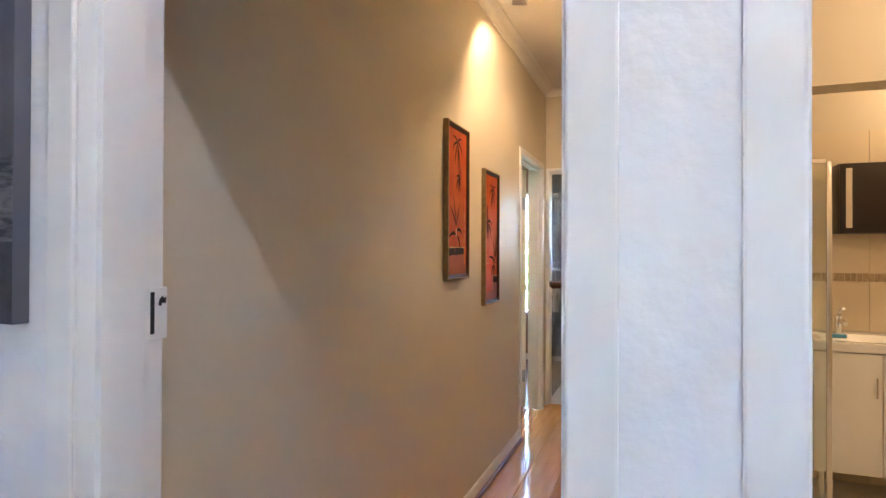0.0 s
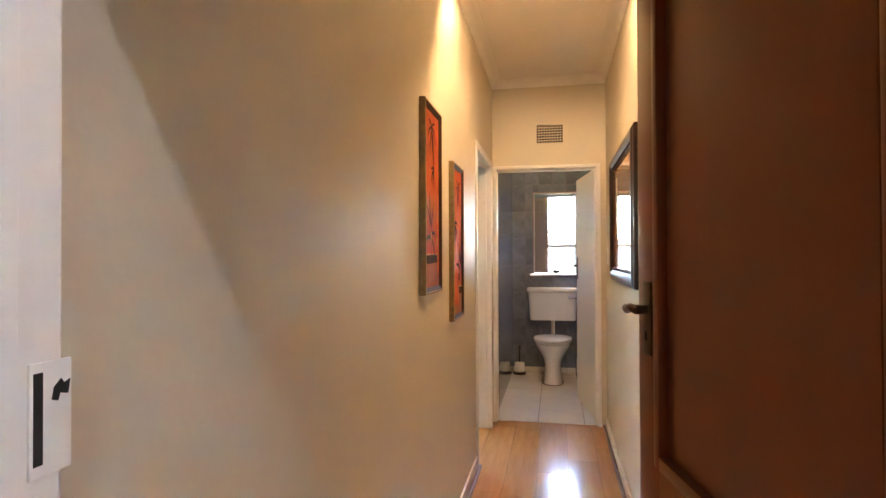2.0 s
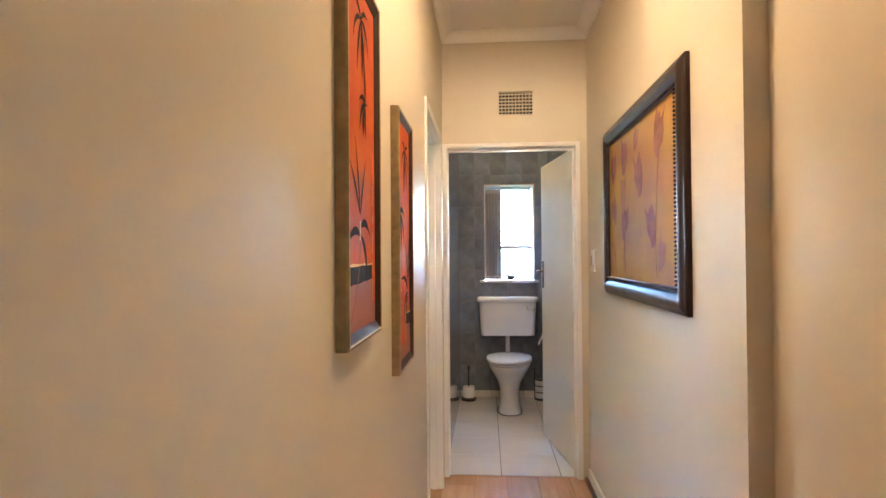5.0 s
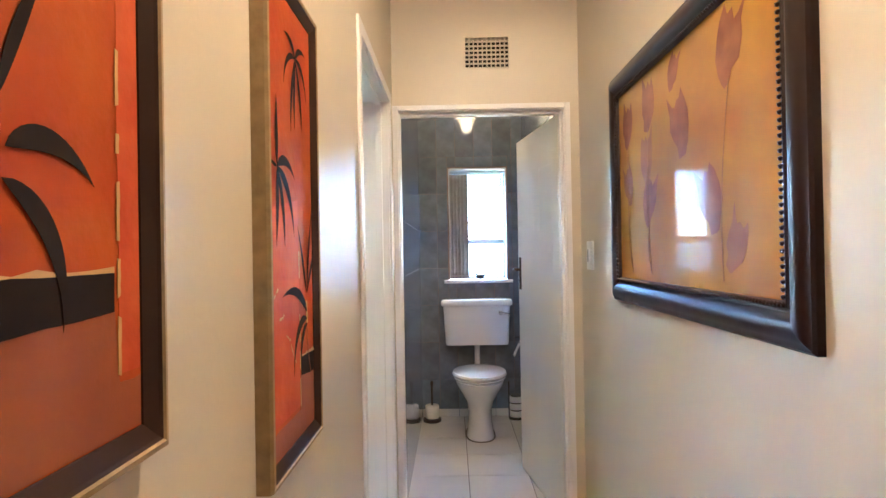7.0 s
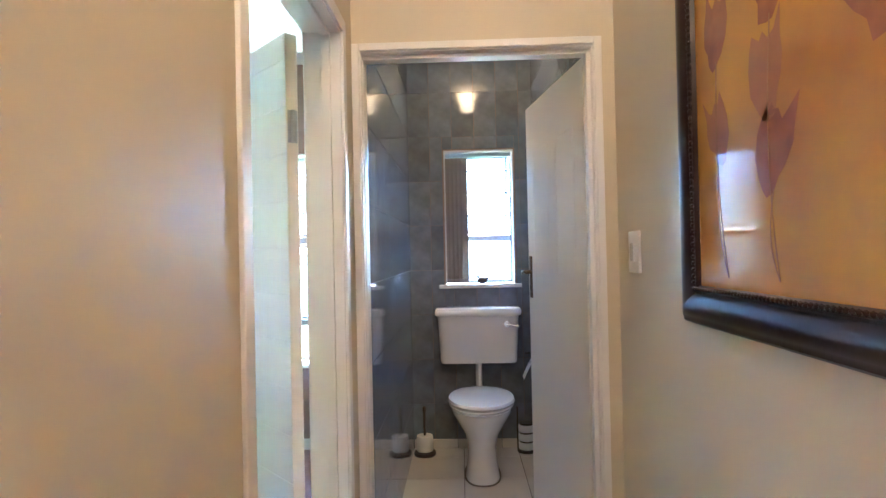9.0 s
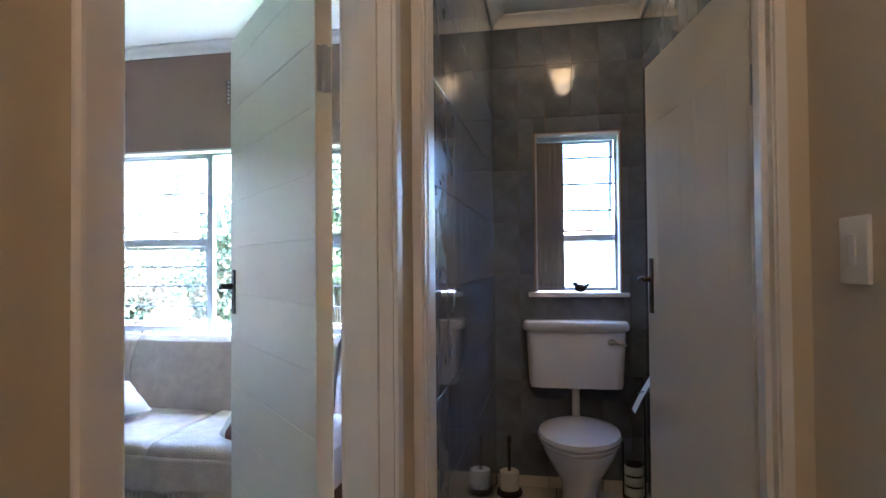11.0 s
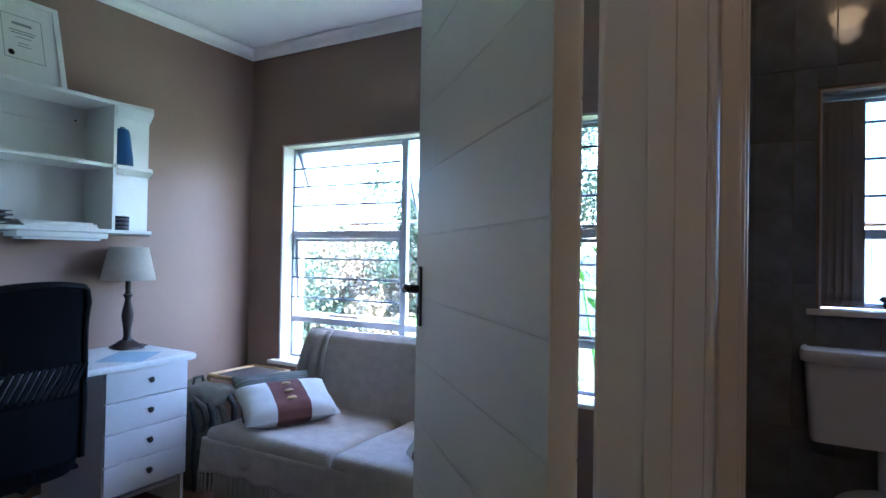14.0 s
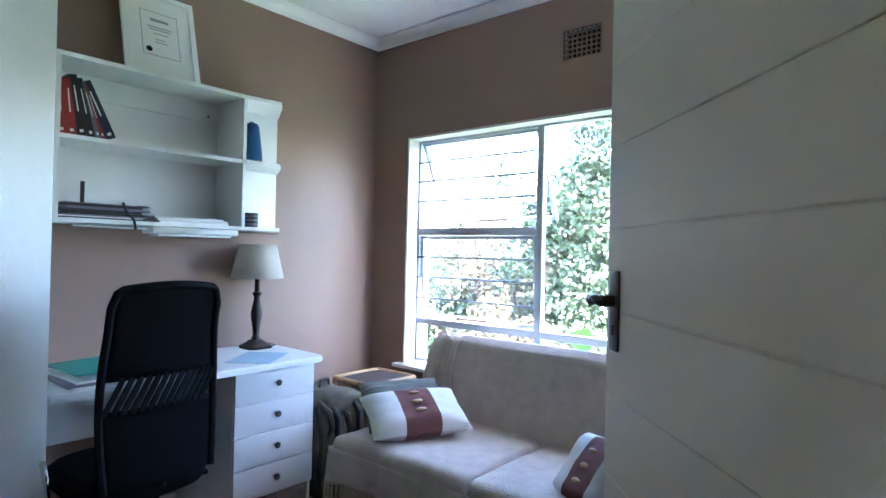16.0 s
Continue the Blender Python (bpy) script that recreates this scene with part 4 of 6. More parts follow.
# study: desk, shelf, chair
def desk():
    d = thing("desk", pose(STUDY_X, 5.325, 0), "white melamine desk with four drawers against the taupe wall", "desk")
    dep, length, z = 0.575, 1.21, 0.78
    out = [(0.0, 0.0), (dep, 0.0), (dep, length - 0.06), (dep - 0.018, length - 0.018), (dep - 0.06, length), (0.0, length)]
    bm = prism(out, 0.030, Matrix.Translation((0, 0, z - 0.030)))
    bmesh.ops.bevel(bm, geom=[e for e in bm.edges if abs(e.verts[0].co.z - e.verts[1].co.z) < 1e-5], offset=0.006, segments=2, affect="EDGES")
    part("desk_top", bm, MELAMINE, d)
    part("side_panel", box(0.02, 0.26, 0.005, 0.023, 0, z - 0.031), MELAMINE, d, smooth=False)
    y0, y1, x1 = 0.715, 1.145, 0.535
    for side in (y0, y1 - 0.016):
        part("drawer_side", box(0.02, x1, side, side + 0.016, 0, z - 0.031), MELAMINE, d, smooth=False)
    part("drawer_back", box(0.02, 0.03, y0 + 0.016, y1 - 0.016, 0.10, z - 0.031), MELAMINE, d, smooth=False)
    part("drawer_floor", box(0.03, x1 - 0.02, y0 + 0.016, y1 - 0.016, 0.12, 0.136), MELAMINE, d, smooth=False)
    hgt = 0.143
    for i in range(4):
        z0 = 0.165 + i * (hgt + 0.004)
        front = part("drawer_front", box(x1 + 0.001, x1 + 0.018, y0 + 0.001, y1 - 0.001, z0, z0 + hgt, bevel=0.002), MELAMINE, d)
        knob = lathe([(0.006, 0.0), (0.006, 0.010), (0.013, 0.014), (0.015, 0.020), (0.011, 0.026), (0.002, 0.028)], 16, Matrix.Translation((x1 + 0.018, (y0 + y1) / 2, z0 + hgt * 0.56)) @ pose(0, 0, 0, 0, 90, 0))
        part("knob", knob, DARK_METAL, front, "black round knob")
    part("back_rail", box(0.02, 0.036, 0.023, y0, 0.45, z - 0.031), MELAMINE, d, smooth=False)


desk()


def wall_shelf():
    """Open shelf: main bay from y=0 to the divider, small corner bay past it; x away from the wall."""
    s = thing("wall_shelf", pose(STUDY_X, 5.405, 1.405), "white melamine wall shelf with three boards and a corner bay", "shelf")
    dep, main, tip, high = 0.27, 0.815, 1.075, 0.680
    t = 0.018
    out = [(0, 0), (dep, 0), (dep, main + 0.02), (dep + 0.02, tip - 0.06), (dep - 0.05, tip - 0.01), (0.0, tip + 0.115)]
    for z in (0.0, 0.338, high - t):
        bm = prism(out if z != 0.338 else [(0, 0.018), (dep - 0.02, 0.018), (dep - 0.02, main - 0.0), (dep - 0.0, main + 0.02), (dep + 0.01, tip - 0.06), (dep - 0.05, tip - 0.01), (0, tip + 0.115)], t, Matrix.Translation((0, 0, z)))
        part("board", bm, MELAMINE, s, smooth=False)
    part("side_panel", box(0, dep - 0.002, 0.0, 0.017, t, high - t), MELAMINE, s, smooth=False)
    part("divider", box(0, dep - 0.004, main, main + 0.017, t, 0.338), MELAMINE, s, smooth=False)
    part("divider", box(0, dep - 0.004, main, main + 0.017, 0.338 + t, high - t), MELAMINE, s, smooth=False)
    part("back_panel", box(0.001, 0.006, 0.017, main, t, 0.338), MELAMINE, s, smooth=False)
    part("back_panel", box(0.001, 0.006, 0.017, main, 0.338 + t, high - t - 0.10), MELAMINE, s, smooth=False)
    part("back_rail", box(0.001, 0.018, 0.017, main, high - t - 0.10, high - t), MELAMINE, s, smooth=False)
    part("back_panel", box(0.001, 0.012, main + 0.017, tip + 0.10, t, 0.338), MELAMINE, s, smooth=False)
    part("back_panel", box(0.001, 0.012, main + 0.017, tip + 0.10, 0.338 + t, high - t), MELAMINE, s, smooth=False)
    for y in (0.16, main - 0.06):
        part("fixing", rod([(0.018, y, high - 0.09), (0.0205, y, high - 0.09)], 0.006, 10), DARK_METAL, s, "dark fixing cap")


wall_shelf()
SHELF_X, SHELF_Y, SHELF_Z = STUDY_X, 5.405, 1.405
TOP_BOARD, MID_BOARD, LOW_BOARD = SHELF_Z + 0.680, SHELF_Z + 0.356, SHELF_Z + 0.018


def certificate():
    m = Matrix.Translation((SHELF_X + 0.15, SHELF_Y + 0.295, TOP_BOARD + 0.003)) @ pose(0, 0, 0, 0, 0, 90) @ pose(0, 0, 0, -15, 0, 0) @ Matrix.Diagonal((1, -1, 1, 1))
    c = thing("framed_certificate", m, "white framed certificate leaning on the wall above the shelf", "certificate")
    wide, high, k = 0.345, 0.45, 0.028
    bm = bmesh.new()
    for a in ((0, k, 0, high), (wide - k, wide, 0, high), (k, wide - k, 0, k), (k, wide - k, high - k, high)):
        add_box(bm, a[0], a[1], 0, 0.016, a[2], a[3], bevel=0.002)
    part("frame", bm, MELAMINE, c, "white frame")
    part("paper", box(k, wide - k, 0.003, 0.008, k, high - k), PAPER, c, "white paper with a thin border", smooth=False)
    GREY = material("grey_print", (0.30, 0.31, 0.32), 0.7, vary=0.1)
    bm = bmesh.new()
    x0, x1, z0, z1 = 0.085, wide - 0.085, 0.12, high - 0.10
    for a in ((x0, x1, z0, z0 + 0.003), (x0, x1, z1 - 0.003, z1), (x0, x0 + 0.003, z0, z1), (x1 - 0.003, x1, z0, z1)):
        add_box(bm, a[0], a[1], 0.008, 0.0086, a[2], a[3])
    part("border_line", bm, GREY, c, smooth=False)
    for i, (wd, zz, th) in enumerate(((0.085, 0.300, 0.014), (0.115, 0.268, 0.005), (0.10, 0.255, 0.005), (0.07, 0.235, 0.004), (0.05, 0.205, 0.004), (0.06, 0.19, 0.004))):
        part("text_bar", box(wide / 2 - wd / 2, wide / 2 + wd / 2, 0.008, 0.0086, zz, zz + th), GREY, c, smooth=False)
    part("seal", prism(oval(0.115, 0.150, 0.014, 0.014, 14), 0.0006, Matrix.Translation((0, 0.008, 0)) @ FLAT), INK, c, smooth=False)


certificate()

RED_COVER = material("red_book_cover", (0.30, 0.022, 0.018), 0.4, vary=0.12)
NAVY_COVER = material("navy_book_cover", (0.018, 0.022, 0.05), 0.35, vary=0.12)
BLACK_COVER = material("black_book_cover", (0.018, 0.017, 0.018), 0.4, vary=0.12)
GREY_COVER = material("grey_mauve_book_cover", (0.16, 0.14, 0.18), 0.4, vary=0.12)
PAGES = material("book_pages", (0.70, 0.66, 0.57), 0.9, vary=0.1, scale=3, stretch=(1, 1, 80))


def book(m, thick, deep, high, cover, label, text=True):
    """Standing book: spine at +x, thickness along y from 0."""
    b = thing("book", m, label, "book", group="books on the shelf")
    bm = bmesh.new()
    add_box(bm, -deep, 0, 0, 0.0022, 0, high)
    add_box(bm, -deep, 0, thick - 0.0022, thick, 0, high)
    add_box(bm, -0.002, 0.001, 0.0022, thick - 0.0022, 0, high)
    part("cover", bm, cover, b, smooth=False)
    part("pages", box(-deep + 0.004, -0.002, 0.0024, thick - 0.0024, 0.003, high - 0.003), PAGES, b, smooth=False)
    if text:
        part("spine_lettering", box(0.001, 0.0016, thick * 0.42, thick * 0.56, high * 0.40, high * 0.82), PAPER, b, "pale lettering", smooth=False)
        part("spine_mark", box(0.001, 0.0016, thick * 0.3, thick * 0.7, high * 0.06, high * 0.11), PAPER, b, "pale publisher's mark", smooth=False)


bx, by = SHELF_X + 0.215, SHELF_Y + 0.018
for thick, high, lean, cover, label in ((0.038, 0.225, 3, RED_COVER, "red paperback with pale lettering leaning on the shelf"), (0.034, 0.228, 6, RED_COVER, "red paperback with pale lettering leaning on the shelf"), (0.034, 0.250, 10, BLACK_COVER, "thick black paperback leaning on the shelf"), (0.028, 0.242, 13, BLACK_COVER, "slim black paperback leaning on the shelf"), (0.018, 0.235, 16, GREY_COVER, "thin mauve book leaning on the shelf"), (0.014, 0.225, 19, RED_COVER, "thin red book leaning on the shelf"), (0.040, 0.248, 25, NAVY_COVER, "navy psychology textbook leaning at the end of the row")):
    book(Matrix.Translation((bx, by, MID_BOARD + 0.001 + thick * math.sin(radians(lean)) * 0)) @ pose(0, 0, 0, lean, 0, 0), thick, 0.165, high, cover, label)
    by += thick / math.cos(radians(lean)) + 0.003


def paper_stack(name, x, y, z, wide, deep, sheets, label, category, seed, mats, group=""):
    rnd = random.Random(seed)
    s = thing(name, pose(x, y, z), label, category, group)
    h = 0.0005
    for i in range(sheets):
        t = rnd.uniform(0.004, 0.012)
        a, dx, dy = rnd.uniform(-3, 3), rnd.uniform(-0.008, 0.008), rnd.uniform(-0.02, 0.02)
        part("sheaf", box(-deep / 2 + dx, deep / 2 + dx, -wide / 2 + dy, wide / 2 + dy, h, h + t), rnd.choice(mats), s, m=pose(0, 0, 0, 0, 0, a), smooth=False)
        h += t + 0.0006
    return s


paper_stack("paper_stack", SHELF_X + 0.135, SHELF_Y + 0.195, LOW_BOARD, 0.33, 0.22, 9, "stack of black notebooks and white papers on the shelf", "paper stack", 3, [PAPER, PAPER, BLACK_COVER, GREY_COVER, BLACK_COVER])
paper_stack("paper_stack", SHELF_X + 0.135, SHELF_Y + 0.570, LOW_BOARD, 0.34, 0.21, 3, "low stack of white papers on the shelf", "paper stack", 5, [PAPER, GREY_COVER, PAPER])
single("pen_strap", rod([(SHELF_X + 0.27, SHELF_Y + 0.255, LOW_BOARD + 0.075), (SHELF_X + 0.272, SHELF_Y + 0.27, LOW_BOARD + 0.04), (SHELF_X + 0.278, SHELF_Y + 0.30, LOW_BOARD + 0.002), (SHELF_X + 0.285, SHELF_Y + 0.305, LOW_BOARD - 0.04)], 0.006, 6), BLACK_COVER, "black elastic strap hanging over the papers", "strap")
single("upright_ruler", box(-0.003, 0.003, -0.008, 0.008, 0, 0.17), BLACK_COVER, "black ruler standing upright behind the notebooks", "ruler", m=pose(SHELF_X + 0.05, SHELF_Y + 0.17, LOW_BOARD + 0.001), smooth=False)


def small_dish():
    single("small_dish", lathe([(0.02, 0.0), (0.038, 0.004), (0.045, 0.022), (0.042, 0.022), (0.034, 0.008), (0.004, 0.006)], 20), WOOD_DARK, "small brown dish on the shelf", "dish", m=pose(SHELF_X + 0.18, SHELF_Y + 0.745, LOW_BOARD))


small_dish()


def blue_bottle():
    BLUE = material("blue_card", (0.015, 0.09, 0.26), 0.4, vary=0.12)
    b = thing("blue_container", pose(SHELF_X + 0.175, SHELF_Y + 0.915, MID_BOARD), "blue conical container with a loop in the corner bay", "container")
    part("body", lathe([(0.056, 0.012), (0.054, 0.05), (0.036, 0.19), (0.028, 0.206), (0.004, 0.208)], 20), BLUE, b)
    part("foot", lathe([(0.058, 0), (0.058, 0.008), (0.052, 0.012)], 20), BLACK_COVER, b, "dark foot ring")
    part("loop", rod([(0.0, -0.012, 0.196), (0, -0.010, 0.215), (0, 0.008, 0.217), (0, 0.012, 0.197)], 0.004, 6), NAVY_COVER, b)


blue_bottle()


def coasters():
    c = thing("coaster_stack", pose(SHELF_X + 0.20, SHELF_Y + 0.905, LOW_BOARD), "stack of dark and pale round coasters", "coasters")
    for i in range(7):
        part("coaster", lathe([(0.036, 0), (0.038, 0.002), (0.038, 0.008), (0.036, 0.010)], 18), GREY_COVER if i % 2 else BLACK_COVER, c, m=pose(0, 0, 0.0005 + i * 0.0108))


coasters()


def under_shelf_light():
    u = thing("under_shelf_light", pose(SHELF_X + 0.16, SHELF_Y + 0.40, SHELF_Z - 0.001), "white strip light fixed under the shelf", "strip light")
    part("housing", box(-0.05, 0.07, 0.0, 0.42, -0.03, 0, bevel=0.006), MELAMINE, u)
    part("diffuser", box(-0.035, 0.055, 0.03, 0.39, -0.042, -0.0305, bevel=0.005), PORCELAIN, u, "unlit pale diffuser")
    part("cable", rod([(0.0, 0.0, -0.01), (0.02, -0.06, -0.012), (0.0, -0.16, -0.010), (0.0, -0.30, -0.009)], 0.004, 6), PORCELAIN, u, "white cable")


under_shelf_light()

LINEN = material("beige_linen_shade", (0.55, 0.49, 0.40), 0.9, vary=0.06, scale=40, bump=0.4, bump_scale=300)


def table_lamp():
    z = 0.781
    t = thing("table_lamp", pose(-3.74, 6.398, z), "dark turned-wood table lamp with a beige linen shade", "lamp")
    base = loft([(oval(0, 0, 0.072, 0.072, 24, 0.45), 0.0), (oval(0, 0, 0.074, 0.074, 24, 0.45), 0.012), (oval(0, 0, 0.05, 0.05, 24, 0.5), 0.026), (oval(0, 0, 0.03, 0.03, 24, 0.7), 0.045)])
    part("base", base, WOOD_DARK, t)
    part("stem", lathe([(0.026, 0.045), (0.018, 0.07), (0.021, 0.11), (0.030, 0.16), (0.031, 0.19), (0.020, 0.24), (0.015, 0.27), (0.022, 0.285), (0.026, 0.295), (0.014, 0.302), (0.014, 0.36), (0.010, 0.40)], 20), WOOD_DARK, t)
    bm = bmesh.new()
    prof = [(0.138, 0.375), (0.098, 0.555)]
    rings = [[bm.verts.new((r * math.cos(a), r * math.sin(a), zz)) for a in (2 * math.pi * i / 36 for i in range(36))] for r, zz in prof]
    for i in range(36):
        bm.faces.new((rings[0][i], rings[0][(i + 1) % 36], rings[1][(i + 1) % 36], rings[1][i]))
    sh = part("shade", bm, LINEN, t, "beige tapered linen shade")
    sh.modifiers.new("thickness", "SOLIDIFY").thickness = 0.002
    bm = bmesh.new()
    for a in (0, 120, 240):
        add_rod(bm, [(0.01 * math.cos(radians(a)), 0.01 * math.sin(radians(a)), 0.40), (0.100 * math.cos(radians(a)), 0.100 * math.sin(radians(a)), 0.545)], 0.0015, 5)
    part("shade_carrier", bm, DARK_METAL, t)
    part("flex", rod([(0.0, 0.07, 0.008), (0.03, 0.10, 0.005), (-0.02, 0.12, 0.004), (-0.08, 0.115, 0.004)], 0.003, 6), BLACK_COVER, t, "black flex")


table_lamp()

TEAL = material("teal_folder_card", (0.05, 0.30, 0.24), 0.5, vary=0.1)
PALE_BLUE = material("pale_blue_paper", (0.42, 0.56, 0.66), 0.8, vary=0.05)
single("sheet_of_paper", box(-0.105, 0.105, -0.148, 0.148, 0, 0.0012), PALE_BLUE, "pale blue sheet of paper on the desk", "paper", m=pose(-3.48, 6.25, 0.7806, 0, 0, 38), smooth=False)
paper_stack("document_pile", -3.48, 5.53, 0.7806, 0.26, 0.30, 5, "pile of papers under a teal folder on the desk", "papers", 8, [PAPER, GREY_COVER, PAPER])
single("teal_folder", box(-0.15, 0.15, -0.115, 0.115, 0, 0.005), TEAL, "teal card folder on the paper pile", "folder", m=pose(-3.50, 5.525, 0.835, 1.5, 0, 4), smooth=False)

MESH_BLACK = material("black_mesh_fabric", (0.007, 0.007, 0.008), 0.95, vary=0.2, scale=200, bump=0.6, bump_scale=700)
BLACK_PLASTIC = material("black_plastic", (0.009, 0.009, 0.010), 0.6, vary=0.1)

for one in (MESH_BLACK, BLACK_PLASTIC):
    one.node_tree.nodes["Principled BSDF"].inputs["Specular IOR Level"].default_value = 0.06


MESH_SHEER = MESH_BLACK.copy()
MESH_SHEER.name = "sheer_black_mesh"
mt = MESH_SHEER.node_tree
weave_, see_ = mt.nodes.new("ShaderNodeMixShader"), mt.nodes.new("ShaderNodeBsdfTransparent")
weave_.inputs[0].default_value = 0.6
mt.links.new(mt.nodes["Principled BSDF"].outputs[0], weave_.inputs[1])
mt.links.new(see_.outputs[0], weave_.inputs[2])
mt.links.new(weave_.outputs[0], mt.nodes["Material Output"].inputs[0])


def office_chair():
    """Faces -x; the backrest stands on the +x side."""
    c = thing("office_chair", pose(-3.235, 5.572, 0, 0, 0, 4), "black mesh office chair with chrome arms at the desk", "chair")
    w = 0.203

    def back(u, v):
        y = (u - 0.5) * 2
        width = w * (0.93 + 0.07 * math.sin(math.pi * min(v * 1.3, 1)))
        return (0.215 + 0.032 * v - 0.03 * math.sin(math.pi * v) - 0.035 * (1 - y * y) * 0.0 + 0.03 * (1 - y * y), y * width * (1 - 0.05 * max(v - 0.93, 0) / 0.07), 0.50 + 0.685 * v - 0.018 * y * y * (1 if v > 0.9 else 0))

    for v0, v1, note in ((0.0, 0.385, "lower black mesh panel"), (0.535, 1.0, "upper black mesh panel")):
        panel = part("backrest_mesh", sheet(12, 12, lambda u, v: back(u, v0 + (v1 - v0) * v)), MESH_BLACK, c, note)
        panel.modifiers.new("thickness", "SOLIDIFY").thickness = 0.012
    lumbar = part("backrest_mesh", sheet(12, 4, lambda u, v: back(u, 0.38 + 0.16 * v)), MESH_SHEER, c, "sheer lumbar mesh")
    lumbar.modifiers.new("thickness", "SOLIDIFY").thickness = 0.002
    edge = [back(0, v / 12) for v in range(0, 12)] + [back(0.02, 0.985), back(0.06, 1.0)] + [back(u / 10, 1.0) for u in range(1, 10)] + [back(0.94, 1.0), back(0.98, 0.985)] + [back(1, v / 12) for v in range(11, -1, -1)]
    part("backrest_frame", rod(edge, 0.014, 8), BLACK_PLASTIC, c)
    for i in range(13):
        y = -0.168 + i * 0.028
        part("lumbar_slat", box(-0.003, 0.003, -0.0085, 0.0085, -0.066, 0.066), BLACK_PLASTIC, c, m=pose(0.212 + 0.03 * (1 - (y / w) ** 2), y, 0.815, -26, 3, 0), smooth=False)
    seat = loft([(oval(-0.02, 0, 0.23, 0.22, 28, 0.6), 0.44), (oval(-0.02, 0, 0.245, 0.235, 28, 0.6), 0.46), (oval(-0.02, 0, 0.245, 0.235, 28, 0.6), 0.50), (oval(-0.02, 0, 0.22, 0.21, 28, 0.6), 0.52)])
    part("seat", seat, MESH_BLACK, c, "black padded seat")
    part("back_bracket", rod([(0.0, 0, 0.43), (0.18, 0, 0.43), (0.215, 0, 0.48), (0.205, 0, 0.60)], 0.018, 10), BLACK_PLASTIC, c)
    for s in (-1, 1):
        arm = rod([(0.0, s * 0.20, 0.435), (0.0, s * 0.27, 0.45), (-0.01, s * 0.275, 0.53), (-0.05, s * 0.27, 0.565), (-0.14, s * 0.27, 0.565)], 0.010, 10)
        part("arm_tube", arm, CHROME, c, "chrome arm tube")
    part("gas_lift", lathe([(0.026, 0.10), (0.026, 0.25), (0.016, 0.252), (0.016, 0.44)], 16), CHROME, c, "chrome gas lift")
    part("mechanism", box(-0.10, 0.08, -0.07, 0.07, 0.405, 0.438, bevel=0.01), BLACK_PLASTIC, c)
    part("tilt_lever", rod([(0.04, 0.05, 0.415), (0.06, 0.20, 0.412), (0.065, 0.27, 0.412)], [0.006, 0.006, 0.011], 8), BLACK_PLASTIC, c)
    part("hub", lathe([(0.045, 0.065), (0.045, 0.11), (0.03, 0.125)], 16), CHROME, c)
    for i in range(5):
        a = radians(72 * i + 20)
        x, y = math.cos(a), math.sin(a)
        leg = part("leg", rod([(0.04 * x, 0.04 * y, 0.095), (0.17 * x, 0.17 * y, 0.085), (0.29 * x, 0.29 * y, 0.072)], [0.020, 0.017, 0.013], 10), CHROME, c, "chrome star leg")
        part("castor", lathe([(0.022, -0.018), (0.027, -0.014), (0.027, 0.014), (0.022, 0.018)], 16, Matrix.Translation((0.29 * x, 0.29 * y, 0.0275)) @ pose(0, 0, 72 * 0, 90, 0, math.degrees(a))), BLACK_PLASTIC, leg, "black castor")


office_chair()


# sofa under its throw
def smooth_box(x0, x1, y0, y1, z0, z1, r, wob=0.006, seed=0.0, n=14):
    bm = bmesh.new()
    add_box(bm, x0, x1, y0, y1, z0, z1)
    bmesh.ops.bevel(bm, geom=bm.edges[:], offset=r, segments=5, affect="EDGES", profile=0.6)
    bmesh.ops.subdivide_edges(bm, edges=[e for e in bm.edges if e.calc_length() > 0.12], cuts=6, use_grid_fill=True)
    for v in bm.verts:
        q = noise.noise_vector(v.co * 5.0 + Vector((seed, 0, 0)))
        v.co += q * wob + noise.noise_vector(v.co * 14.0 + Vector((seed, 3, 0))) * wob * 0.4
    return bm


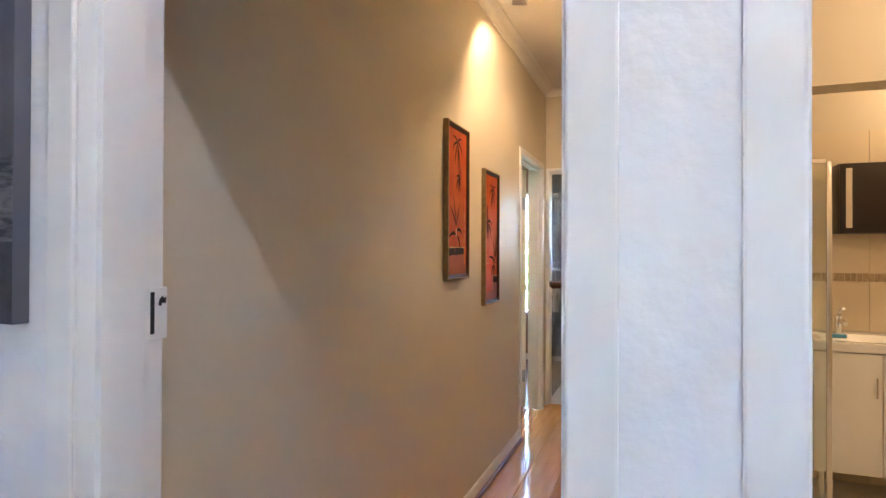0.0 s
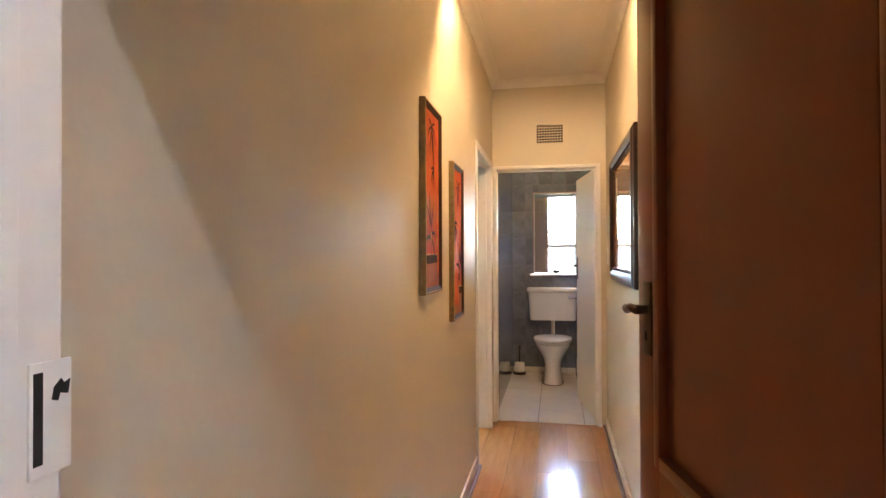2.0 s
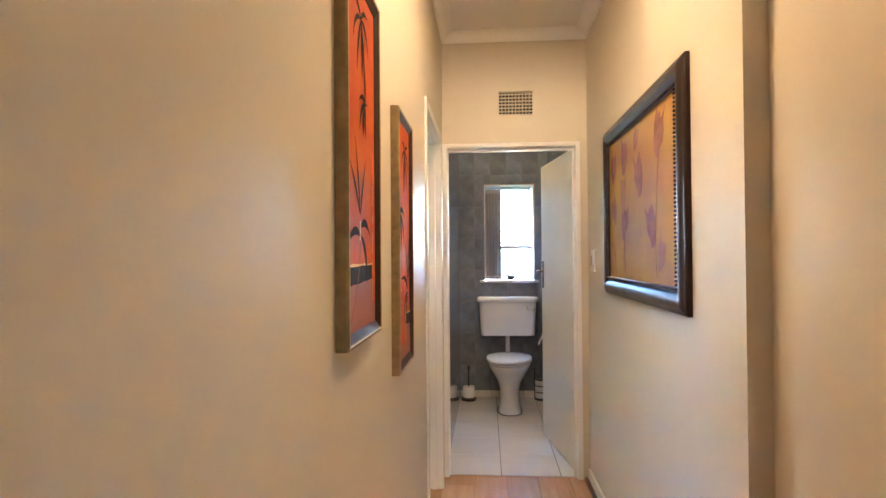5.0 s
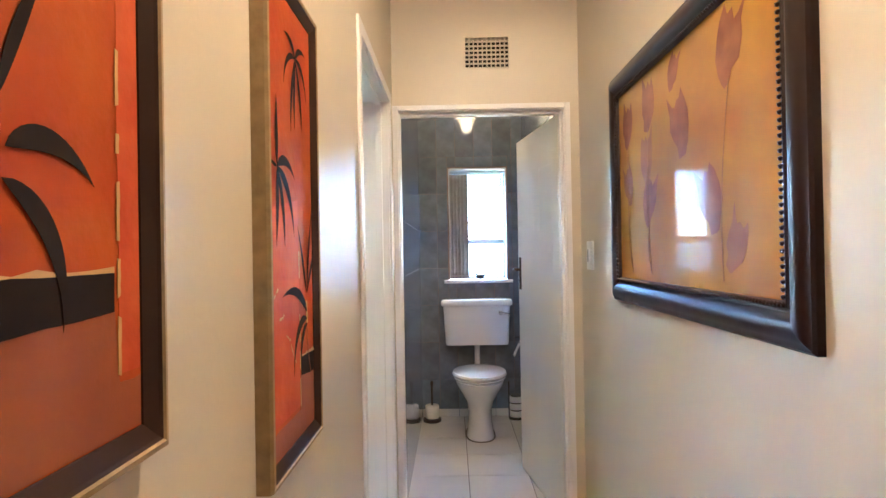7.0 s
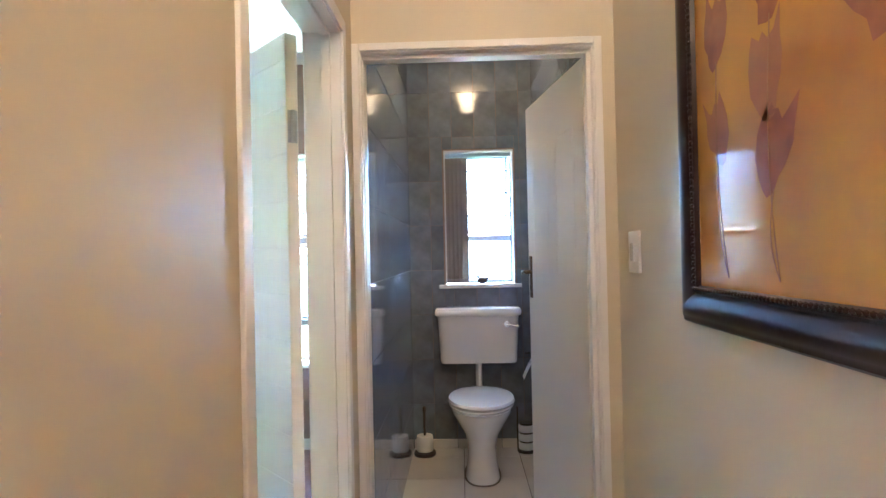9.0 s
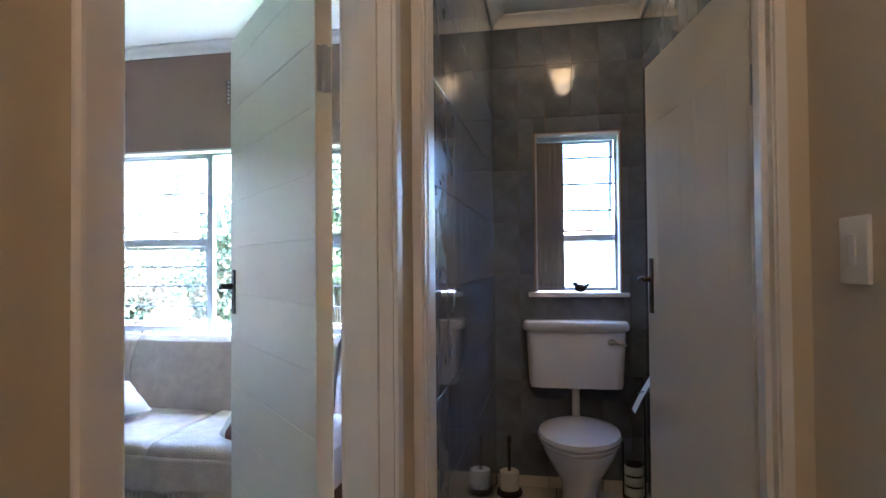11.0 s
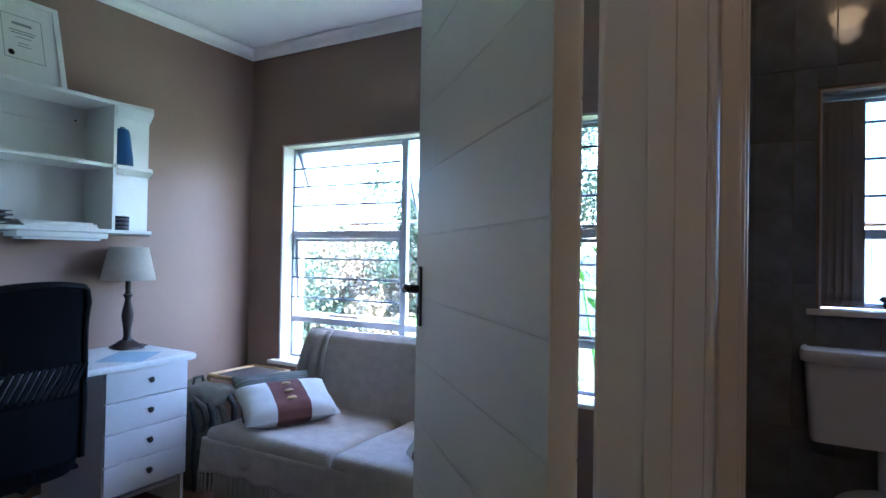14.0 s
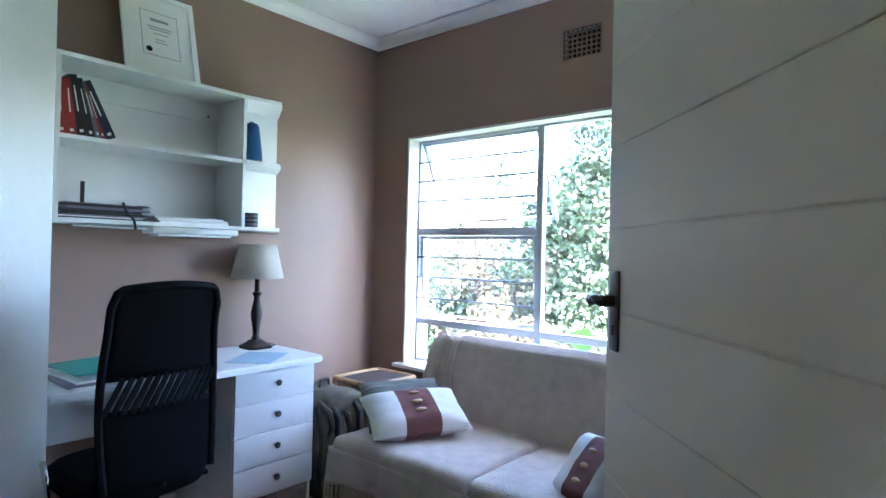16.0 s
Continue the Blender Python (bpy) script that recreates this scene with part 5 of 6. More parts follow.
def sofa():
    s = thing("sofa", pose(-3.10, 7.30, 0), "two-seat sofa covered by a taupe fringed throw", "sofa")
    wide, front = 1.55, -0.90
    part("base", smooth_box(0.02, wide - 0.02, front + 0.03, -0.08, 0.06, 0.30, 0.03, 0.002), THROW, s)
    part("seat_cushion", smooth_box(0.0, wide / 2 - 0.006, front, -0.20, 0.27, 0.455, 0.06, 0.010, 2), THROW, s, "soft seat under the throw")
    part("seat_cushion", smooth_box(wide / 2 + 0.006, wide, front, -0.20, 0.27, 0.455, 0.06, 0.010, 5), THROW, s, "soft seat under the throw")

    def back(u, v):
        x = 0.055 + (wide - 0.11) * u
        prof = [(-0.285, 0.38), (-0.265, 0.55), (-0.225, 0.74), (-0.19, 0.835), (-0.145, 0.868), (-0.085, 0.862), (-0.045, 0.82), (-0.03, 0.60), (-0.03, 0.30)]
        f = v * (len(prof) - 1)
        i = min(int(f), len(prof) - 2)
        f -= i
        y, z = (prof[i][0] * (1 - f) + prof[i + 1][0] * f, prof[i][1] * (1 - f) + prof[i + 1][1] * f)
        w = noise.noise(Vector((x * 4, y * 6, z * 3))) * 0.010 + noise.noise(Vector((x * 15, z * 9, 2))) * 0.004
        lean = 0.075 * max(0.0, (0.868 - z)) * (1 if u < 0.001 else 0)
        return (x - lean * 0.6, y + w, z + w * 0.6)

    bm = sheet(40, 32, back)
    part("backrest", bm, THROW, s, "backrest under the throw")
    for u, sign in ((0.0, -1), (1.0, 1)):
        bm = sheet(12, 16, lambda a, b: (lambda p, q: (p[0] + sign * (0.012 * math.sin(a * 16) * (0.2 + b) + 0.03 * b) + (q[0] - p[0]) * 0, p[1] * (1 - a) + q[1] * a, (p[2] * (1 - a) + q[2] * a)))(back(u, b * 0.5), back(u, 1 - b * 0.5)))
        part("throw_fold", bm, THROW, s, "gathered side of the throw")
    def drape(u, v):
        p = back(0.0 + 0.11 * u, 0.47 - 0.44 * v)
        fold = 0.016 * math.sin(u * 15 + 2.0 * v) * (0.35 + 0.65 * v) + 0.010
        return (p[0] - 0.035 * v * (1 - u) - 0.01, p[1] - fold - 0.008, p[2] + 0.006 * (1 - v))

    dr = part("throw_fold", sheet(24, 18, drape), THROW, s, "gathered folds of the throw")
    dr.modifiers.new("thickness", "SOLIDIFY").thickness = 0.005
    skirt = sheet(60, 8, lambda u, v: (-0.008 + (wide + 0.016) * u, front - 0.003 - (0.012 + 0.012 * math.sin(u * 57) + 0.008 * math.sin(u * 23 + 1)) * v, 0.400 - 0.157 * v + 0.008 * math.sin(u * 9) * v))
    sk = part("throw_skirt", skirt, THROW, s, "throw hanging over the front edge")
    sk.modifiers.new("thickness", "SOLIDIFY").thickness = 0.006
    left = sheet(30, 8, lambda u, v: (-0.004 - (0.008 + 0.010 * math.sin(u * 31)) * v, front + 0.0 + 0.62 * u, 0.40 - 0.16 * v))
    sk = part("throw_skirt", left, THROW, s, "throw hanging over the side")
    sk.modifiers.new("thickness", "SOLIDIFY").thickness = 0.006
    rnd = random.Random(2)
    bm = bmesh.new()
    for i in range(74):
        u = i / 73
        x, y, z = -0.008 + (wide + 0.016) * u, front - 0.014 - 0.012 * math.sin(u * 57) - 0.008 * math.sin(u * 23 + 1), 0.245 + 0.008 * math.sin(u * 9)
        dx = rnd.uniform(-0.008, 0.008)
        add_rod(bm, [(x, y, z), (x + dx * 0.3, y, z - 0.018), (x + dx * 0.6, y - 0.002, z - 0.045), (x + dx, y - 0.002, z - 0.095 + rnd.uniform(-0.01, 0.012))], [0.004, 0.0065, 0.006, 0.009], 5)
    tagged(part("fringe", bm, THROW, s, "knotted tassel fringe"), kind="stuff")


sofa()

PILLOW_WHITE = material("off_white_cushion_cotton", (0.62, 0.60, 0.56), 0.9, vary=0.05, scale=20, bump=0.5, bump_scale=350)
PILLOW_BROWN = material("plum_brown_cushion_band", (0.15, 0.055, 0.045), 0.9, vary=0.12, scale=20, bump=0.5, bump_scale=350)
TOGGLE = material("pale_wood_toggle", (0.55, 0.36, 0.18), 0.4, vary=0.15, scale=30)
STRIPE = material("dark_green_stripe_cotton", (0.06, 0.065, 0.06), 0.9, second=(0.20, 0.20, 0.18), scale=3, stretch=(1, 30, 1))


def pillow(name, m, wide, high, fat, mats, label, band=None):
    """A stuffed cushion in x-y with its face towards +z; band: the middle share in the second material."""
    c = thing(name, m, label, "cushion")

    def face(side):
        def at(u, v):
            a, b = 2 * u - 1, 2 * v - 1
            puff = (max(1 - a ** 4, 0) * max(1 - b ** 4, 0)) ** 0.55
            pinch = 1 - 0.07 * (1 - abs(a)) * b * b
            pinch_x = 1 - 0.06 * (1 - abs(b)) * a * a
            w = noise.noise(Vector((a * 2.2, b * 2.2, side * 3))) * 0.012 * puff
            return (a * wide / 2 * pinch_x, b * high / 2 * pinch, side * fat / 2 * puff + w)
        return at

    for side in (1, -1):
        bm = sheet(28, 16, face(side))
        ob = part("cushion_face", bm, mats, c)
        if band:
            for p in ob.data.polygons:
                if abs(p.center.x) < wide * band / 2:
                    p.material_index = 1
    if band:
        for i in (-1, 0, 1):
            bm = bmesh.new()
            bmesh.ops.create_uvsphere(bm, u_segments=12, v_segments=8, radius=1, matrix=Matrix.Translation((0.0, i * high * 0.20, fat / 2 + 0.006)) @ Matrix.Diagonal((0.026, 0.010, 0.009, 1)))
            part("toggle", bm, TOGGLE, c, "pale wooden toggle")
    return c


pillow("cushion", Matrix.Translation((-2.82, 6.68, 0.555)) @ pose(0, 0, 0, 24, -1, 62), 0.48, 0.30, 0.13, [PILLOW_WHITE, PILLOW_BROWN], "white cushion with a brown toggled band lying on the sofa", band=0.34)
pillow("cushion", Matrix.Translation((-2.97, 6.76, 0.555)) @ pose(0, 0, 0, 35, 0, 62), 0.42, 0.32, 0.09, [STRIPE], "dark striped cushion leaning behind the white one")
pillow("cushion", Matrix.Translation((-1.86, 6.60, 0.535)) @ pose(0, 0, 0, 52, -10, -35), 0.46, 0.30, 0.12, [PILLOW_WHITE, PILLOW_BROWN], "white and brown cushion at the other end of the sofa", band=0.34)

CANE = material("pale_cane_wood", (0.50, 0.33, 0.16), 0.45, vary=0.2, scale=14, stretch=(1, 1, 0.3))
TABLE_TOP = material("dark_woven_table_top", (0.07, 0.055, 0.05), 0.5, vary=0.25, scale=80, bump=0.4, bump_scale=300)


def side_table():
    x0, x1, y0, y1, z = -3.71, -3.39, 6.92, 7.28, 0.555
    t = thing("side_table", pose(x0, y0, 0), "low cane side table with a dark top in the corner", "table")
    w, d = x1 - x0, y1 - y0
    part("table_top", box(0.012, w - 0.012, 0.012, d - 0.012, z - 0.018, z - 0.006), TABLE_TOP, t, "dark woven top")
    for a, b in (((0, 0), (w, 0)), ((w, 0), (w, d)), ((w, d), (0, d)), ((0, d), (0, 0))):
        part("rim", rod([(a[0], a[1], z - 0.008), (b[0], b[1], z - 0.008)], 0.013, 10), CANE, t, "pale cane rim")
        part("lower_rail", rod([(a[0], a[1], z - 0.14), (b[0], b[1], z - 0.14)], 0.010, 10), CANE, t, "pale cane rail")
    for x, y in ((0, 0), (w, 0), (w, d), (0, d)):
        part("leg", rod([(x, y, 0), (x, y, z - 0.008)], 0.014, 10), CANE, t)


side_table()

CANVAS_BAG = material("olive_grey_canvas", (0.105, 0.090, 0.062), 0.9, vary=0.4, scale=8, bump=0.5, bump_scale=250)
WEBBING = material("dark_webbing", (0.03, 0.03, 0.027), 0.8, vary=0.2, scale=40)


def backpack():
    b = thing("backpack", pose(-3.51, 6.685, 0, 0, 0, 8), "slumped olive-grey backpack standing between desk and sofa", "backpack")

    def lump(x0, x1, y0, y1, z0, z1, r, seed, w):
        return smooth_box(x0, x1, y0, y1, z0, z1, r, w, seed)

    part("main_bag", lump(-0.13, 0.12, -0.14, 0.15, 0.0, 0.52, 0.08, 1.0, 0.05), CANVAS_BAG, b)
    part("front_pocket", lump(0.09, 0.17, -0.11, 0.12, 0.04, 0.28, 0.035, 4.0, 0.035), CANVAS_BAG, b)
    part("top_flap", lump(-0.12, 0.15, -0.13, 0.14, 0.46, 0.56, 0.04, 7.0, 0.045), CANVAS_BAG, b)
    for y in (-0.09, 0.08):
        part("shoulder_strap", rod([(0.12, y, 0.52), (0.19, y, 0.44), (0.20, y - 0.01, 0.28), (0.17, y, 0.10), (0.15, y + 0.01, 0.03)], [0.016, 0.018, 0.016, 0.012, 0.010], 8), WEBBING, b)
    for i, (y, z) in enumerate(((-0.12, 0.44), (-0.06, 0.34), (0.02, 0.40), (0.09, 0.30), (0.05, 0.18), (-0.09, 0.16))):
        part("fabric_fold", rod([(0.10, y - 0.03, z + 0.10), (0.155, y, z + 0.03), (0.160, y + 0.02, z - 0.05), (0.11, y + 0.035, z - 0.12)], [0.004, 0.020, 0.018, 0.004], 8), CANVAS_BAG, b)
    part("side_strap", rod([(0.10, -0.15, 0.50), (0.15, -0.17, 0.36), (0.13, -0.165, 0.18), (0.16, -0.18, 0.04)], [0.014, 0.013, 0.012, 0.010], 8), WEBBING, b)
    part("grab_loop", rod([(0.0, -0.04, 0.555), (0, -0.03, 0.60), (0, 0.03, 0.60), (0, 0.04, 0.555)], 0.008, 8), WEBBING, b)
    part("buckle", box(0.175, 0.188, -0.02, 0.02, 0.24, 0.27, bevel=0.004), BLACK_PLASTIC, b)


backpack()


def wardrobe():
    w = thing("wardrobe", pose(STUDY_X, 4.113, 0), "tall white built-in wardrobe with one door ajar beside the desk", "wardrobe")
    dep, length, high = 0.575, 1.195, 2.40
    bm = bmesh.new()
    add_box(bm, 0.001, dep, length - 0.018, length, 0, high)
    add_box(bm, 0.001, dep, 0, 0.018, 0, high)
    add_box(bm, 0.001, dep, 0.018, length - 0.018, high - 0.018, high)
    add_box(bm, 0.001, 0.012, 0.018, length - 0.018, 0.05, high - 0.018)
    part("carcass", bm, MELAMINE, w, smooth=False)
    for hinge, reach, swing in ((0.004, 1, 0), (length - 0.004, -1, 27)):
        leaf = box(0.0, 0.018, 0.0 if reach > 0 else -0.588, 0.588 if reach > 0 else 0.0, 0.06, high - 0.002, bevel=0.002)
        d = part("wardrobe_door", leaf, MELAMINE, w, "white wardrobe door standing ajar" if swing else "", smooth=False, m=pose(dep + 0.003, hinge, 0, 0, 0, swing))
        part("knob", lathe([(0.006, 0), (0.006, 0.012), (0.014, 0.018), (0.012, 0.026), (0.003, 0.028)], 14, Matrix.Translation((0.018, reach * 0.54, 1.05)) @ pose(0, 0, 0, 0, 90, 0)), DARK_METAL, d, "dark round knob")


wardrobe()


# lobby and bathroom
spot_bar(-0.30, 3.30)
globe_light("ceiling_globe", -0.30, 6.40, 0.085, "warm lit opal ceiling light in the toilet")
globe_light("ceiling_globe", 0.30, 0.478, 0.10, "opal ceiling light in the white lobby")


def photo_canvas():
    SKYP = material("photo_pale_sky", (0.13, 0.13, 0.155), 0.5, second=(0.07, 0.07, 0.09), scale=1.2, stretch=(1, 1, 2))
    HILL = material("photo_grey_hills", (0.16, 0.16, 0.17), 0.5, second=(0.02, 0.02, 0.028), scale=16, stretch=(1, 1, 4), spread=(0.4, 0.6))
    FIELD = material("photo_dark_scrub", (0.06, 0.06, 0.07), 0.5, second=(0.02, 0.02, 0.028), scale=40)
    c = thing("photo_canvas", pose(-1.65, FRONT, 1.20), "black and white landscape photograph on canvas", "picture")
    part("canvas", box(0, 0.903, -0.028, -0.001, 0, 0.72, bevel=0.003), SKYP, c, "pale grey sky")
    part("hillside", box(0.001, 0.902, -0.0288, -0.0281, 0.13, 0.265), HILL, c, "grey hills", smooth=False)
    part("field", box(0.001, 0.902, -0.0292, -0.0281, 0.001, 0.13), FIELD, c, "dark scrub", smooth=False)


photo_canvas()
CREAM_TILE = material("cream_wall_tile", (0.70, 0.60, 0.44), 0.2, vary=0.05, scale=3)
MOSAIC = material("beige_mosaic", (0.42, 0.32, 0.20), 0.3, vary=0.3, scale=60)
structure("bulkhead", box(0.27, 2.35, 3.05, 3.20, 2.005, TOP), CREAM, "cream plaster bulkhead in the bathroom", "wall")
for i in range(6):
    for j in range(7):
        structure("trim_bathroom_tile", box(0.30 + i * 0.34, 0.30 + i * 0.34 + 0.337, 4.243, 4.249, j * 0.29 + 0.002, j * 0.29 + 0.288), CREAM_TILE, "cream glazed bathroom wall tile", "tile")
bm = bmesh.new()
for i in range(70):
    add_box(bm, 0.30 + i * 0.029, 0.30 + i * 0.029 + 0.026, 4.238, 4.2428, 1.158, 1.205)
structure("trim_bathroom_mosaic", bm, MOSAIC, "beige mosaic border strip", "tile")


def vanity():
    v = thing("vanity_unit", pose(0.935, 3.75, 0), "white vanity unit on chrome legs with a ceramic basin", "vanity")
    part("cabinet_body", box(0, 0.60, 0.02, 0.485, 0.20, 0.82), MELAMINE, v, smooth=False)
    for i in range(2):
        d = part("cabinet_door", box(0.003 + i * 0.299, 0.298 + i * 0.299, 0.001, 0.019, 0.205, 0.815, bevel=0.002), MELAMINE, v)
        part("handle", rod([(0.27 + i * 0.06, -0.018, 0.60), (0.27 + i * 0.06, -0.022, 0.70)], 0.005, 8), CHROME, d, "chrome bar handle")
    for x in (0.05, 0.55):
        for y in (0.06, 0.43):
            part("leg", lathe([(0.022, 0), (0.022, 0.015), (0.014, 0.02), (0.014, 0.18), (0.024, 0.199)], 14), CHROME, v, "chrome leg", m=pose(x, y, 0))
    part("basin", loft([(oval(0.30, 0.24, 0.31, 0.25, 28, 0.3), 0.822), (oval(0.30, 0.24, 0.315, 0.255, 28, 0.3), 0.85), (oval(0.30, 0.24, 0.31, 0.25, 28, 0.3), 0.868), (oval(0.30, 0.22, 0.23, 0.16, 28, 0.7), 0.866), (oval(0.30, 0.22, 0.16, 0.10, 28), 0.80)]), PORCELAIN, v, "white ceramic basin")
    bm = lathe([(0.022, 0.866), (0.020, 0.95), (0.024, 0.965), (0.004, 0.975)], 14, pose(0.21, 0.40, 0))
    add_rod(bm, [(0.21, 0.40, 0.93), (0.21, 0.32, 0.945), (0.21, 0.27, 0.935)], 0.011, 10)
    add_rod(bm, [(0.21, 0.40, 0.97), (0.215, 0.38, 1.00), (0.22, 0.34, 1.01)], 0.007, 8)
    part("tap", bm, CHROME, v, "chrome mixer tap")


vanity()
SOAP = material("blue_soap", (0.10, 0.30, 0.50), 0.4, vary=0.1)
single("soap_bar", box(-0.045, 0.045, -0.025, 0.025, 0, 0.022, bevel=0.008), SOAP, "blue bar of soap on the basin edge", "soap", m=pose(1.08, 3.93, 0.868))


def bathroom_cabinet():
    EBONY = material("dark_espresso_veneer", (0.022, 0.014, 0.012), 0.3, vary=0.2, scale=10)
    c = thing("wall_cabinet", pose(1.13, 4.237, 1.43), "dark espresso wall cabinet with a mirrored door in the bathroom", "cabinet")
    part("cabinet_body", box(0, 0.35, -0.15, 0, 0, 0.39, bevel=0.003), EBONY, c)
    part("cabinet_door", box(0.002, 0.348, -0.168, -0.151, 0.002, 0.388, bevel=0.003), EBONY, c)
    part("mirror_strip", box(0.03, 0.06, -0.171, -0.1685, 0.03, 0.36), CHROME, c, "narrow mirror strip", smooth=False)


bathroom_cabinet()


def shower_screen():
    s = thing("shower_screen", pose(0.97, 3.60, 0), "chrome framed glass shower screen in the bathroom", "shower screen")
    part("post", box(-0.012, 0.012, -0.012, 0.012, 0, 1.77, bevel=0.003), CHROME, s, "chrome post")
    part("post", box(-0.012, 0.012, 0.62, 0.637, 0, 1.77, bevel=0.003), CHROME, s, "chrome post")
    pane(s, -0.60, -0.014, 0.02, 1.76, 0.0, name="glass_panel")
    part("top_rail", box(-0.60, -0.013, -0.010, 0.012, 1.762, 1.78), CHROME, s)


shower_screen()

# garden
BARK = material("grey_brown_bark", (0.10, 0.075, 0.055), 0.9, vary=0.3, scale=12, bump=0.8, bump_scale=40)


def foliage(name, colour, second):
    m = material(name, colour, 0.5, second=second, scale=1.5, spread=(0.35, 0.65))
    m.node_tree.nodes["Principled BSDF"].inputs["Subsurface Weight"].default_value = 0.0
    return m


LEAF_A = foliage("green_shrub_leaf", (0.17, 0.205, 0.11), (0.085, 0.11, 0.055))
LEAF_B = foliage("dry_brown_leaf", (0.30, 0.22, 0.14), (0.18, 0.16, 0.09))
LEAF_BIG = foliage("bright_banana_leaf", (0.11, 0.25, 0.03), (0.06, 0.17, 0.02))


def shrub(x, y, high, spread, count, seed, mat, label, z0=-0.3):
    rnd = random.Random(seed)
    s = thing("garden_shrub", pose(x, y, z0), label, "shrub", group="shrubs outside the study")
    tips = []
    bm = bmesh.new()
    for i in range(9):
        a, lean = rnd.uniform(0, 6.28), rnd.uniform(0.15, 0.75)
        top = Vector((math.cos(a) * spread * lean, math.sin(a) * spread * lean * 0.6, high * rnd.uniform(0.6, 0.95)))
        mid = top * 0.5 + Vector((rnd.uniform(-0.1, 0.1), rnd.uniform(-0.1, 0.1), high * 0.06))
        add_rod(bm, [(0.05 * math.cos(a), 0.05 * math.sin(a), 0), mid, top], [0.03, 0.018, 0.006], 6)
        tips += [(mid, 0.6), (top, 1.0), (mid * 0.5 + top * 0.5, 0.8)]
    part("branches", bm, BARK, s)
    verts, faces = [], []
    clumps = [(c + Vector((rnd.gauss(0, 0.16), rnd.gauss(0, 0.14), rnd.gauss(0, 0.16))) * spread, rnd.uniform(0.10, 0.22) * spread) for c, _ in tips for _ in range(5)]
    for _ in range(int(count * 1.6)):
        c, r = rnd.choice(clumps)
        d = Vector((rnd.gauss(0, 1), rnd.gauss(0, 1), rnd.gauss(0, 1))).normalized()
        p = c + d * r * rnd.uniform(0.5, 1.15)
        if p.z < 0.02:
            continue
        n = (d + Vector((rnd.gauss(0, 0.5), rnd.gauss(0, 0.5), 0.5))).normalized()
        t = n.cross(Vector((rnd.gauss(0, 1), rnd.gauss(0, 1), rnd.gauss(0, 1)))).normalized()
        b = n.cross(t)
        L, W = rnd.uniform(0.035, 0.07), rnd.uniform(0.014, 0.026)
        k = len(verts)
        verts += [p, p + t * L * 0.5 + b * W + n * 0.006, p + t * L, p + t * L * 0.5 - b * W + n * 0.006]
        faces.append((k, k + 1, k + 2, k + 3))
    data = bpy.data.meshes.new("leaves")
    data.from_pydata([tuple(v) for v in verts], [], faces)
    data.materials.append(mat)
    ob = new("leaves", data)
    ob.parent = s
    tagged(ob, "many small uneven leaves", kind="stuff")
    return s


for i, (x, y, h, sp, n, mat, lab) in enumerate((
        (-4.7, 10.1, 1.9, 1.0, 5200, LEAF_B, "tangled brown and green shrub in the sunny garden"),
        (-5.9, 11.0, 2.0, 1.1, 5200, LEAF_A, "dense green shrub in the sunny garden"),
        (-3.9, 10.9, 2.9, 0.95, 5200, LEAF_A, "dense green shrub in the sunny garden"),
        (-4.2, 9.7, 1.5, 0.7, 3600, LEAF_B, "low shrub with dry brown leaves"),
        (-3.35, 10.3, 3.7, 1.0, 7500, LEAF_A, "tall leafy green shrub outside the study"),
        (-3.2, 11.6, 3.4, 1.0, 5500, LEAF_A, "tall leafy green shrub outside the study"),
        (-1.75, 11.0, 4.6, 1.0, 8000, LEAF_A, "tall leafy green shrub outside the study"),
        (-7.2, 12.2, 2.2, 1.3, 5200, LEAF_A, "dense green shrub in the sunny garden"),
        (-3.6, 9.6, 3.0, 0.9, 6500, LEAF_A, "tall leafy green shrub outside the study"),
        (-2.6, 10.9, 4.4, 1.1, 8000, LEAF_A, "tall leafy green shrub outside the study"),
        (-4.1, 9.1, 1.15, 0.75, 3200, LEAF_B, "low shrub with dry brown leaves"),
        (-5.0, 9.4, 1.25, 0.8, 3200, LEAF_A, "low green shrub in the sunny garden"),
        (-3.3, 9.3, 1.05, 0.7, 3000, LEAF_A, "low green shrub in the sunny garden"),
        # Next two stand out of view, added to block sky light from the study.
        (1.9, 9.9, 3.8, 1.1, 6500, LEAF_A, "unseen leafy green shrub added to shade the study's left wall"),
        (3.5, 10.4, 4.2, 1.2, 6500, LEAF_A, "unseen leafy green shrub added to shade the study's left wall"),
        (-1.0, 12.6, 2.0, 1.1, 3500, LEAF_A, "dense green shrub in the sunny garden"))):
    shrub(x, y, h, sp, n, 20 + i, mat, lab)


